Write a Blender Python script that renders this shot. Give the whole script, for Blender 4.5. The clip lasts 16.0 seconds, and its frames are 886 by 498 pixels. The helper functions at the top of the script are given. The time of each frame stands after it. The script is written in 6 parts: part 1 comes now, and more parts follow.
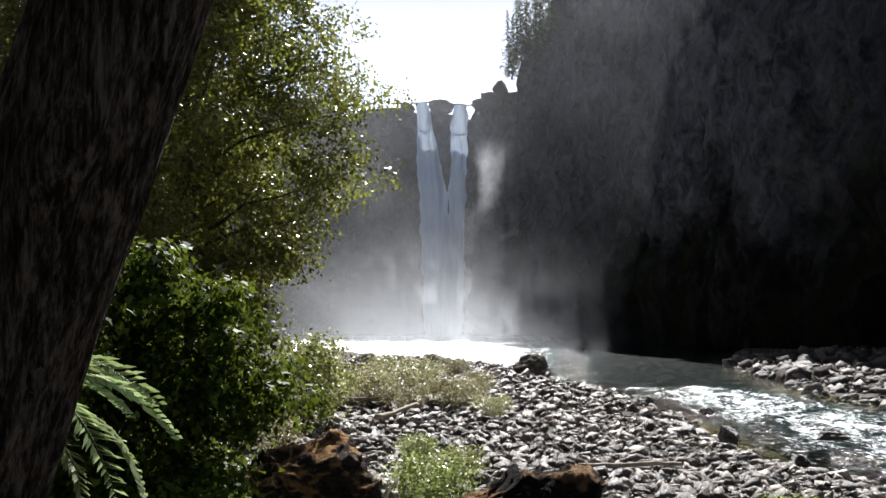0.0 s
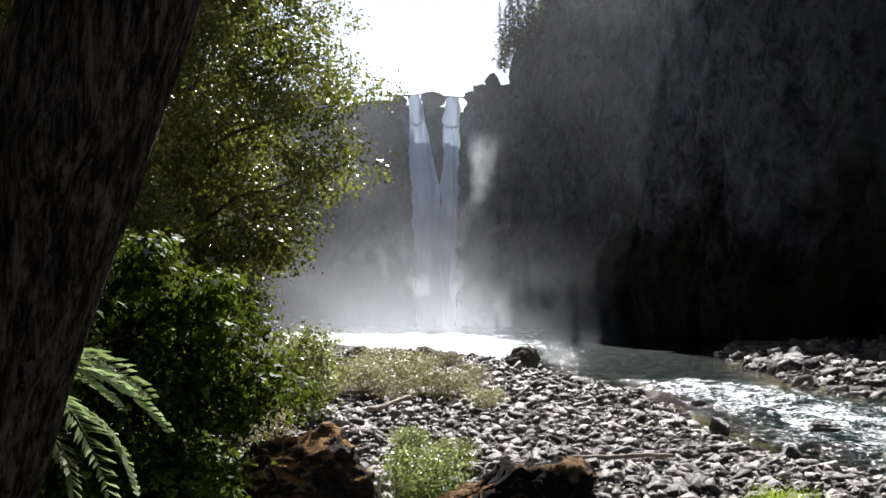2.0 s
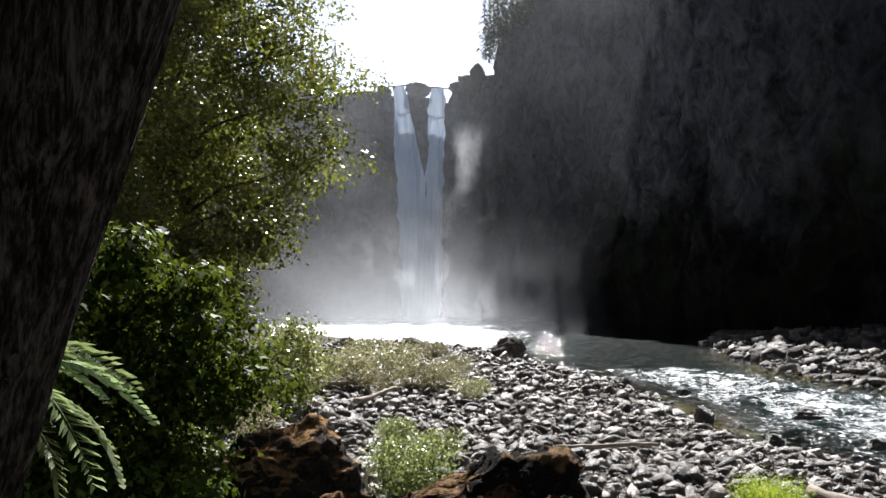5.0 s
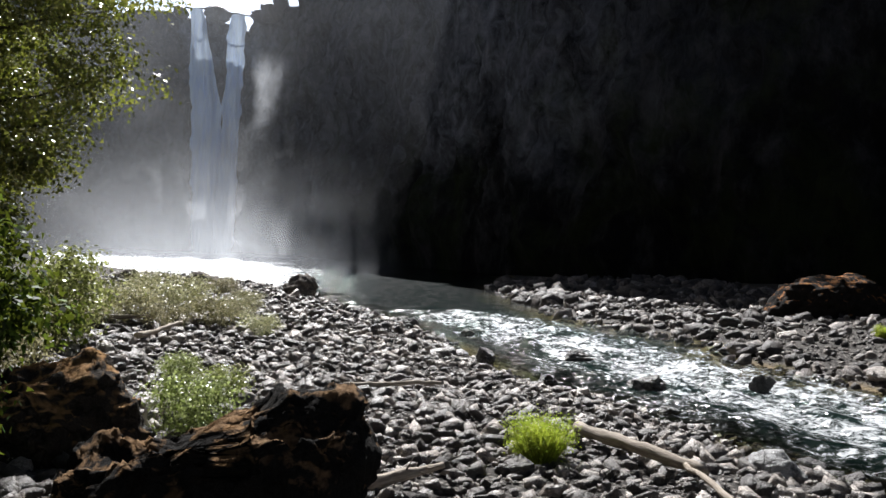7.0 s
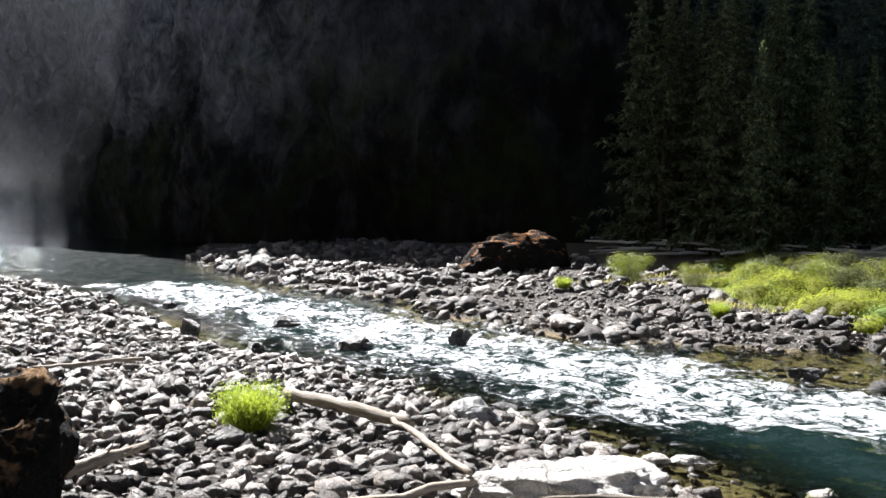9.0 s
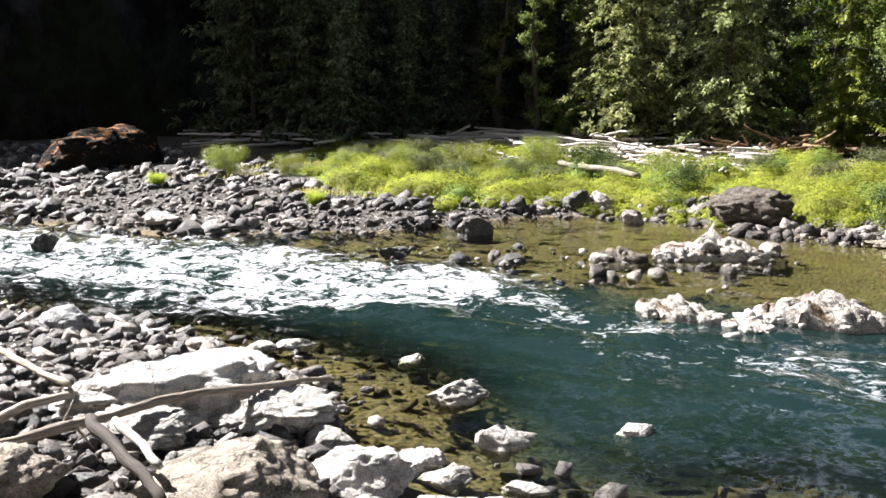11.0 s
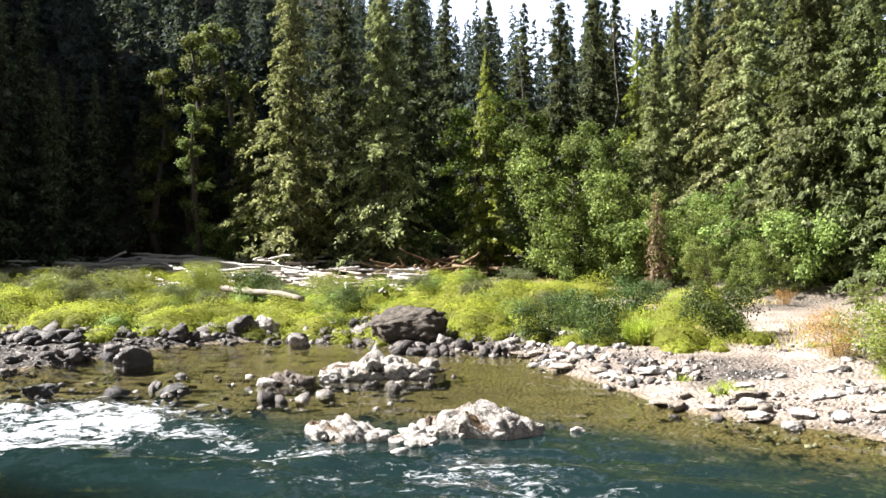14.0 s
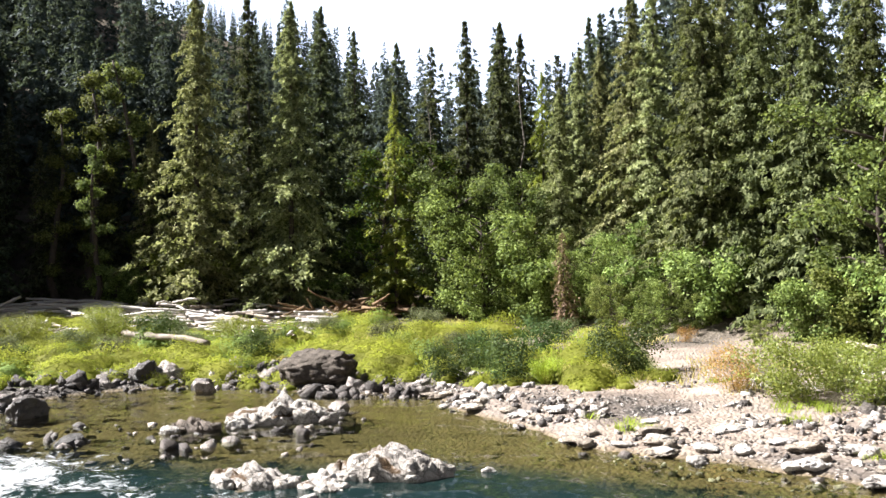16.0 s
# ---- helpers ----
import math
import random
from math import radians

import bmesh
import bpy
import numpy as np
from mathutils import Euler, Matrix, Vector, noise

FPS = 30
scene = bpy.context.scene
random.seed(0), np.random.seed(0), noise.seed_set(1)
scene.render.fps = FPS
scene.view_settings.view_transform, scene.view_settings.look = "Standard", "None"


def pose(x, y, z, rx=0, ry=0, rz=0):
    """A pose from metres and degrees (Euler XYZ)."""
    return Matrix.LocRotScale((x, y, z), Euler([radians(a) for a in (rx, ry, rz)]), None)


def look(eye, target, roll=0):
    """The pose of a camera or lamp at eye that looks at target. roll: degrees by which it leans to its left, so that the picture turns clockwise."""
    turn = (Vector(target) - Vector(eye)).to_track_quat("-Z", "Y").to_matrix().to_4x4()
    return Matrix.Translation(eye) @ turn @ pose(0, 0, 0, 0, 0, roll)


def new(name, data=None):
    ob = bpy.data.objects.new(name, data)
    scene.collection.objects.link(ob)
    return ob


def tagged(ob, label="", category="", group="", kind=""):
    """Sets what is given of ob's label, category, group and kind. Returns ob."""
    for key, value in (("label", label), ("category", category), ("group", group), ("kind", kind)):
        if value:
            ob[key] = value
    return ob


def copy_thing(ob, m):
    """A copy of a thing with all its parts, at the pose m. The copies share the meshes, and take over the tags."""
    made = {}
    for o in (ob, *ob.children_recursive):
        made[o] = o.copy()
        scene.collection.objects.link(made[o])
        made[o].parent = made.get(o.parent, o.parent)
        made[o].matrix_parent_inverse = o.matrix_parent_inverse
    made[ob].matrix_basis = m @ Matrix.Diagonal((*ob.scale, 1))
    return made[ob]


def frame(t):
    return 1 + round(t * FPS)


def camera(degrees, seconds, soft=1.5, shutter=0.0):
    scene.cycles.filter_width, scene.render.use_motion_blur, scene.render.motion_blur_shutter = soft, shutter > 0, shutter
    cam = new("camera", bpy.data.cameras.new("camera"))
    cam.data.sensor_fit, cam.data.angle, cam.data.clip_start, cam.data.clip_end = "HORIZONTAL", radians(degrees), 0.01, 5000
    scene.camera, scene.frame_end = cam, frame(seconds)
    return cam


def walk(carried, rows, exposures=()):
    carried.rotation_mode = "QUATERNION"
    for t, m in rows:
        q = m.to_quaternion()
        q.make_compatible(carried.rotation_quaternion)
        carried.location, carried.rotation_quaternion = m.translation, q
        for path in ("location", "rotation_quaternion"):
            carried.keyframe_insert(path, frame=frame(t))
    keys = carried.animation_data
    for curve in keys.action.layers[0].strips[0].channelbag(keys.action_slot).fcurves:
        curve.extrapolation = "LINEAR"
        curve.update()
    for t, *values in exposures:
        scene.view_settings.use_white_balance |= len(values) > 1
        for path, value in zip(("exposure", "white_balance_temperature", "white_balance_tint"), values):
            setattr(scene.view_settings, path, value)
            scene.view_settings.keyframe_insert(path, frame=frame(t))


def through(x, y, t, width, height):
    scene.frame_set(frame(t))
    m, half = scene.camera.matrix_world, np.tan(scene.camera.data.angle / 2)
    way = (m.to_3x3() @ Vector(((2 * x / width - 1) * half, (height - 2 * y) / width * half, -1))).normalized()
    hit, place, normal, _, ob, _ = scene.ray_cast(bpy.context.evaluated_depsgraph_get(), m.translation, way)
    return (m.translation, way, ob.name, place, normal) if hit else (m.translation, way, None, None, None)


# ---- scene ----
cam = camera(51.45, 16.0)
PATH = [
    (0.0, pose(0, 0, 6.5, 94.20, -0.00, 0.00)),
    (0.5, pose(0, 0, 6.5, 94.28, -0.05, -0.08)),
    (1.0, pose(0, 0, 6.5, 94.15, -0.04, -0.26)),
    (1.5, pose(0, 0, 6.5, 93.92, -0.06, -0.41)),
    (2.0, pose(0, 0, 6.5, 93.74, 0.04, -0.48)),
    (2.5, pose(0, 0, 6.5, 93.78, 0.04, -0.50)),
    (3.0, pose(0, 0, 6.5, 94.07, 0.00, -0.46)),
    (5.5, pose(0, 0, 6.5, 92.34, 0.17, -1.74)),
    (6.0, pose(0, 0, 6.5, 91.37, -0.92, -3.03)),
    (6.5, pose(0, 0, 6.5, 90.82, -1.86, -6.43)),
    (7.0, pose(0, 0, 6.5, 89.60, -2.18, -14.12)),
    (7.5, pose(0, 0, 6.5, 88.98, -1.95, -19.40)),
    (8.0, pose(0, 0, 6.5, 88.35, -1.58, -24.03)),
    (8.2, pose(0, 0, 6.5, 88.20, -1.42, -26.00)),
    (10.3, pose(0, 0, 6.5, 83.62, 0.38, -45.35)),
    (10.5, pose(0, 0, 6.5, 82.21, 0.32, -48.57)),
    (11.0, pose(0, 0, 6.5, 81.29, 0.19, -57.22)),
    (11.5, pose(0, 0, 6.5, 80.14, -0.50, -61.21)),
    (12.0, pose(0, 0, 6.5, 80.93, -0.31, -63.98)),
    (12.5, pose(0, 0, 6.5, 83.19, -0.20, -67.88)),
    (13.0, pose(0, 0, 6.5, 86.31, -0.14, -72.38)),
    (13.5, pose(0, 0, 6.5, 87.77, -0.06, -75.35)),
    (14.0, pose(0, 0, 6.5, 88.87, 0.44, -77.92)),
    (14.5, pose(0, 0, 6.5, 90.38, 0.78, -79.84)),
    (15.0, pose(0, 0, 6.5, 91.15, 0.97, -81.26)),
    (15.5, pose(0, 0, 6.5, 91.36, 0.91, -82.21)),
    (16.0, pose(0, 0, 6.5, 91.37, 0.89, -83.56)),
]
EXPOSURES = [(0.0, 1.22, 6250, 12), (3.2, 1.22, 6250, 12), (5.5, 1.2, 6200, 12), (6.0, 1.04, 6150, 12), (8.2, 1.12, 6150, 12), (10.3, 3.6, 6050, 12), (10.5, 3.35, 6050, 12), (10.8, 2.5, 6200, 13), (11.1, 2.1, 6250, 13), (11.5, 1.68, 6250, 13), (12.0, 2.02, 6300, 13), (12.6, 2.16, 6300, 13), (14.0, 2.16, 6300, 13), (16.0, 2.05, 6300, 14)]
walk(cam, PATH, EXPOSURES)

# ---- sky and sun: late morning, the sun stands high beyond the falls ----
SUN_AZ, SUN_EL = radians(4.5), radians(44.5)   # azimuth from +y towards +x
world = bpy.data.worlds.new("world")
scene.world = world
world.use_nodes = True
wn = world.node_tree.nodes
sky = wn.new("ShaderNodeTexSky")
sky.sky_type = "NISHITA"
sky.sun_disc = False
sky.sun_elevation, sky.sun_rotation = SUN_EL, SUN_AZ
sky.air_density, sky.dust_density = 1.0, 3.5
wn["Background"].inputs["Strength"].default_value = 0.0105
# pale summer haze, thickest towards the horizon all round
wl = world.node_tree.links
coords = wn.new("ShaderNodeTexCoord")
upward = wn.new("ShaderNodeSeparateXYZ")
wl.new(coords.outputs["Generated"], upward.inputs[0])
low = wn.new("ShaderNodeMapRange")
low.inputs["From Min"].default_value, low.inputs["From Max"].default_value = 0.4, 0.24
wl.new(upward.outputs[2], low.inputs["Value"])
thick = wn.new("ShaderNodeMath")
thick.operation = "POWER"
thick.inputs[1].default_value = 1.0
wl.new(low.outputs[0], thick.inputs[0])
haze = wn.new("ShaderNodeMix")
haze.data_type, haze.blend_type = "RGBA", "ADD"
haze.inputs[7].default_value = (52.0, 60.0, 75.0, 1)
# the haze is brightest about the sun and weakest opposite to it
toward = wn.new("ShaderNodeVectorMath")
toward.operation = "DOT_PRODUCT"
toward.inputs[1].default_value = (math.sin(SUN_AZ) * math.cos(SUN_EL), math.cos(SUN_AZ) * math.cos(SUN_EL), math.sin(SUN_EL))
wl.new(coords.outputs["Generated"], toward.inputs[0])
glare = wn.new("ShaderNodeMapRange")
glare.inputs["From Min"].default_value, glare.inputs["From Max"].default_value = -1.0, 1.0
glare.inputs["To Min"].default_value, glare.inputs["To Max"].default_value = 0.1, 1.05
wl.new(toward.outputs["Value"], glare.inputs["Value"])
lit = wn.new("ShaderNodeMath")
lit.operation = "MULTIPLY"
wl.new(thick.outputs[0], lit.inputs[0])
wl.new(glare.outputs[0], lit.inputs[1])
wl.new(lit.outputs[0], haze.inputs[0])
wl.new(sky.outputs[0], haze.inputs[6])
wl.new(haze.outputs[2], wn["Background"].inputs["Color"])
sun_data = bpy.data.lights.new("sun", "SUN")
sun_data.energy, sun_data.angle, sun_data.color = 5.0, radians(0.55), (1.0, 0.97, 0.91)
sun = new("sun", sun_data)
SUN_DIR = Vector((math.sin(SUN_AZ) * math.cos(SUN_EL), math.cos(SUN_AZ) * math.cos(SUN_EL), math.sin(SUN_EL)))
sun.matrix_world = look(SUN_DIR * 400, (0, 0, 0))


# ---- small tools ----
rng = np.random.default_rng(7)


def smooth(a, b, v):
    s = np.clip((v - a) / (b - a), 0, 1)
    return s * s * (3 - 2 * s)


def hash3(i, j, k):
    n = (i.astype(np.int64) * 73856093) ^ (j.astype(np.int64) * 19349663) ^ (k.astype(np.int64) * 83492791)
    n = (n ^ (n >> 13)) * 1274126177
    n = n ^ (n >> 16)
    return (n & 0xFFFF) / 65535.0


def vnoise(x, y, z=0.0):
    """Value noise in [-1, 1], over arrays."""
    x, y, z = np.broadcast_arrays(np.asarray(x, float), np.asarray(y, float), np.asarray(z, float))
    i, j, k = np.floor(x), np.floor(y), np.floor(z)
    u, v, w = x - i, y - j, z - k
    u, v, w = u * u * (3 - 2 * u), v * v * (3 - 2 * v), w * w * (3 - 2 * w)
    out = 0
    for a in (0, 1):
        for b in (0, 1):
            for c in (0, 1):
                out = out + hash3(i + a, j + b, k + c) * (u if a else 1 - u) * (v if b else 1 - v) * (w if c else 1 - w)
    return out * 2 - 1


def fbm(x, y, z=0.0, octaves=4, gain=0.5):
    total, amp, f = 0, 1.0, 1.0
    for o in range(octaves):
        total = total + amp * vnoise(x * f + 17.3 * o, y * f - 9.1 * o, np.asarray(z) * f + 3.7 * o)
        amp, f = amp * gain, f * 2.03
    return total


def mesh_np(name, verts, faces, material, smooth_shade=False):
    me = bpy.data.meshes.new(name)
    verts, faces = np.asarray(verts, np.float32), np.asarray(faces, np.int32)
    n, k = faces.shape
    me.vertices.add(len(verts))
    me.vertices.foreach_set("co", verts.ravel())
    me.loops.add(n * k)
    me.loops.foreach_set("vertex_index", faces.ravel())
    me.polygons.add(n)
    me.polygons.foreach_set("loop_start", np.arange(0, n * k, k, dtype=np.int32))
    me.polygons.foreach_set("loop_total", np.full(n, k, np.int32))
    me.update(calc_edges=True)
    if smooth_shade:
        me.polygons.foreach_set("use_smooth", np.ones(n, bool))
    if material:
        me.materials.append(material)
    return me


def part(name, me, parent=None, label="", m=None):
    ob = new(name, me)
    if parent:
        ob.parent = parent
    if m is not None:
        ob.matrix_local = m
    if label:
        ob["label"] = label
    return ob


def grid_faces(nu, nv):
    """Quads of a grid whose vertex (i, j) is i * nv + j."""
    i, j = np.meshgrid(np.arange(nu - 1), np.arange(nv - 1), indexing="ij")
    a = (i * nv + j).ravel()
    return np.stack([a, a + nv, a + nv + 1, a + 1], 1)


def tube(points, radii, sides=8, caps=True, wob=0.0, seed=0):
    """A tapered tube of triangles along points."""
    r = np.random.default_rng(seed)
    pts = np.asarray(points, float)
    n = len(pts)
    tang = np.gradient(pts, axis=0)
    tang /= np.linalg.norm(tang, axis=1)[:, None]
    ref = np.array([0.3, 0.2, 1.0]) if abs(tang[0][2]) < 0.8 else np.array([1.0, 0.1, 0.0])
    a = np.cross(tang, ref)
    a /= np.linalg.norm(a, axis=1)[:, None]
    b = np.cross(tang, a)
    ang = np.linspace(0, 2 * np.pi, sides, endpoint=False)
    rad = np.asarray(radii)[:, None] * (1 + wob * r.normal(size=(n, sides)))
    v = pts[:, None, :] + rad[..., None] * (np.cos(ang)[None, :, None] * a[:, None, :] + np.sin(ang)[None, :, None] * b[:, None, :])
    v = v.reshape(-1, 3)
    f = []
    for i in range(n - 1):
        for k in range(sides):
            k2 = (k + 1) % sides
            p, q, s, t = i * sides + k, i * sides + k2, (i + 1) * sides + k2, (i + 1) * sides + k
            f += [(p, q, s), (p, s, t)]
    if caps:
        v = np.vstack([v, pts[0], pts[-1]])
        for k in range(sides):
            k2 = (k + 1) % sides
            f += [(len(v) - 2, k2, k), (len(v) - 1, (n - 1) * sides + k, (n - 1) * sides + k2)]
    return v, np.array(f)


def join(parts):
    vs, fs, o = [], [], 0
    for v, f in parts:
        vs.append(v)
        fs.append(np.asarray(f) + o)
        o += len(v)
    return np.vstack(vs), np.vstack(fs)


# ---- materials ----
def material(name, rough=0.8, spec=0.3, metal=0.0):
    m = bpy.data.materials.new(name)
    m.use_nodes = True
    nt = m.node_tree
    b = nt.nodes["Principled BSDF"]
    b.inputs["Roughness"].default_value = rough
    b.inputs["Specular IOR Level"].default_value = spec
    b.inputs["Metallic"].default_value = metal
    return m, nt, b


def noise_tex(nt, scale, detail=6.0, rough=0.6, stretch=(1, 1, 1), coord="Object", distort=0.0):
    tc = nt.nodes.new("ShaderNodeTexCoord")
    mp = nt.nodes.new("ShaderNodeMapping")
    mp.inputs["Scale"].default_value = stretch
    nt.links.new(tc.outputs[coord], mp.inputs[0])
    n = nt.nodes.new("ShaderNodeTexNoise")
    n.inputs["Scale"].default_value = scale
    n.inputs["Detail"].default_value = detail
    n.inputs["Roughness"].default_value = rough
    n.inputs["Distortion"].default_value = distort
    nt.links.new(mp.outputs[0], n.inputs["Vector"])
    return n.outputs["Fac"]


def ramp(nt, fac, *stops):
    r = nt.nodes.new("ShaderNodeValToRGB")
    e = r.color_ramp.elements
    while len(e) < len(stops):
        e.new(0.5)
    for el, (p, c) in zip(e, stops):
        el.position, el.color = p, (*c, 1) if len(c) == 3 else c
    nt.links.new(fac, r.inputs[0])
    return r.outputs[0]


def mix(nt, fac, a, b, kind="MIX"):
    m = nt.nodes.new("ShaderNodeMix")
    m.data_type, m.blend_type = "RGBA", kind
    for s, v in ((0, fac), (6, a), (7, b)):
        if hasattr(v, "is_linked"):
            nt.links.new(v, m.inputs[s])
        else:
            m.inputs[s].default_value = v if s == 0 else (*v, 1)
    return m.outputs[2]


def maths(nt, op, a, b=0.0):
    m = nt.nodes.new("ShaderNodeMath")
    m.operation = op
    for s, v in ((0, a), (1, b)):
        if hasattr(v, "is_linked"):
            nt.links.new(v, m.inputs[s])
        else:
            m.inputs[s].default_value = v
    return m.outputs[0]


def bump(nt, b, height, strength=0.5, dist=0.05):
    n = nt.nodes.new("ShaderNodeBump")
    n.inputs["Strength"].default_value = strength
    n.inputs["Distance"].default_value = dist
    nt.links.new(height, n.inputs["Height"])
    nt.links.new(n.outputs[0], b.inputs["Normal"])


def per_piece(nt):
    """A random number for each loose piece, whether joined or an object of its own."""
    g = nt.nodes.new("ShaderNodeNewGeometry").outputs["Random Per Island"]
    o = nt.nodes.new("ShaderNodeObjectInfo").outputs["Random"]
    return maths(nt, "FRACT", maths(nt, "ADD", g, maths(nt, "MULTIPLY", o, 7.31)))


def leaf_material(name, dark, mid, light, through=0.35, rough=0.5, spec=0.35, patchy=0.0, tint=0.35):
    """Foliage: diffuse and translucent, its colour drawn leaf by leaf."""
    m, nt, b = material(name, rough, spec)
    col = ramp(nt, per_piece(nt), (0.0, dark), (0.45, mid), (1.0, light))
    o = nt.nodes.new("ShaderNodeObjectInfo").outputs["Random"]
    hsv = nt.nodes.new("ShaderNodeHueSaturation")
    nt.links.new(col, hsv.inputs["Color"])
    nt.links.new(maths(nt, "ADD", maths(nt, "MULTIPLY", o, 0.05), 0.475), hsv.inputs["Hue"])
    val = maths(nt, "ADD", maths(nt, "MULTIPLY", o, 0.5), 0.75)
    if patchy:
        val = maths(nt, "MULTIPLY", val, maths(nt, "ADD", maths(nt, "MULTIPLY", noise_tex(nt, patchy, 4, 0.6), 2.8), -0.4))
    nt.links.new(val, hsv.inputs["Value"])
    col = hsv.outputs[0]
    nt.links.new(col, b.inputs["Base Color"])
    tr = nt.nodes.new("ShaderNodeBsdfTranslucent")
    nt.links.new(mix(nt, tint, col, (0.5, 0.6, 0.06)), tr.inputs["Color"])
    mx = nt.nodes.new("ShaderNodeMixShader")
    mx.inputs[0].default_value = through
    nt.links.new(b.outputs[0], mx.inputs[1])
    nt.links.new(tr.outputs[0], mx.inputs[2])
    nt.links.new(mx.outputs[0], nt.nodes["Material Output"].inputs["Surface"])
    return m


FIR = leaf_material("fir_needles", (0.018, 0.024, 0.013), (0.064, 0.08, 0.048), (0.18, 0.2, 0.12), 0.28, 0.75, 0.08, 0.5, 0.15)
# distance haze put into the needle colour as blue, darkened for the shaded slope
HAZEFIR = leaf_material("hazed_fir_needles", (0.018, 0.026, 0.022), (0.038, 0.051, 0.045), (0.075, 0.095, 0.084), 0.25, 0.75, 0.08, 0.4, 0.1)
CEDAR = leaf_material("cedar_sprays", (0.025, 0.036, 0.012), (0.105, 0.125, 0.055), (0.22, 0.245, 0.115), 0.35, 0.75, 0.1, 0.55, 0.15)
ALDER = leaf_material("alder_leaves", (0.032, 0.044, 0.012), (0.11, 0.125, 0.03), (0.32, 0.3, 0.085), 0.32, 0.32, 0.6, 0.55)
# lit and dark areas of the crowns are put in as leaf tone patches
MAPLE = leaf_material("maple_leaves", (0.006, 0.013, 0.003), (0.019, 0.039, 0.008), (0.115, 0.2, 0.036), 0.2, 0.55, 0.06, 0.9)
# pale willow leaves, lightened in colour for backlight and highlights
WILLOW = leaf_material("willow_leaves", (0.05, 0.045, 0.02), (0.22, 0.205, 0.1), (0.62, 0.58, 0.38), 0.42, 0.35, 0.65, tint=0.08)
GREENWILLOW = leaf_material("green_willow_leaves", (0.05, 0.065, 0.02), (0.21, 0.26, 0.085), (0.52, 0.58, 0.26), 0.42, 0.35, 0.6, tint=0.15)
YELLOW = leaf_material("broom_stems", (0.2, 0.26, 0.03), (0.32, 0.4, 0.04), (0.5, 0.56, 0.08), 0.45)
GRASS = leaf_material("bank_grass", (0.185, 0.24, 0.036), (0.255, 0.31, 0.053), (0.31, 0.36, 0.07), 0.5, 0.7, 0.1, 0.3)
HERB = leaf_material("bank_herbs", (0.08, 0.11, 0.026), (0.135, 0.175, 0.042), (0.2, 0.245, 0.07), 0.3, 0.7, 0.1, 0.3)
SAGE = leaf_material("sage_leaves", (0.07, 0.082, 0.04), (0.13, 0.145, 0.07), (0.22, 0.235, 0.125), 0.25, 0.7, 0.1, 0.5, 0.1)
# tones spread wide to paint sunlit leaves and shadowed gaps in the clumps
BUSHLEAF = leaf_material("forest_edge_leaves", (0.035, 0.05, 0.014), (0.12, 0.16, 0.042), (0.31, 0.37, 0.12), 0.4, 0.6, 0.1, 0.7, 0.18)
EDGELEAF = leaf_material("alder_edge_leaves", (0.03, 0.042, 0.012), (0.1, 0.13, 0.038), (0.21, 0.245, 0.08), 0.36, 0.6, 0.1, 0.7, 0.15)
DARKBUSH = leaf_material("dark_bush_leaves", (0.03, 0.055, 0.018), (0.055, 0.09, 0.028), (0.095, 0.14, 0.045), 0.22, 0.6, 0.12, 0.6, 0.15)
DRYGRASS = leaf_material("dry_grass", (0.25, 0.2, 0.08), (0.38, 0.31, 0.12), (0.5, 0.42, 0.2), 0.4, 0.7, 0.1)
HEMLOCK = leaf_material("hemlock_sprays", (0.04, 0.047, 0.022), (0.2, 0.21, 0.098), (0.39, 0.39, 0.195), 0.38, 0.75, 0.08, 0.5, 0.15)
YELLOWTREE = leaf_material("young_tree_leaves", (0.08, 0.1, 0.02), (0.15, 0.17, 0.03), (0.26, 0.27, 0.06), 0.4)
GREENBUSH = leaf_material("bright_bush_leaves", (0.07, 0.09, 0.02), (0.15, 0.18, 0.035), (0.28, 0.3, 0.07), 0.35)
FERN = leaf_material("fern_fronds", (0.11, 0.155, 0.07), (0.2, 0.255, 0.12), (0.34, 0.4, 0.21), 0.35, 0.5, 0.3, 0.0, 0.12)
DEADNEEDLE = leaf_material("dead_needles", (0.1, 0.07, 0.045), (0.18, 0.13, 0.085), (0.28, 0.21, 0.14), 0.2, 0.8, 0.05)
RUST = leaf_material("rusty_shrub", (0.22, 0.09, 0.03), (0.32, 0.14, 0.05), (0.42, 0.22, 0.09), 0.35)


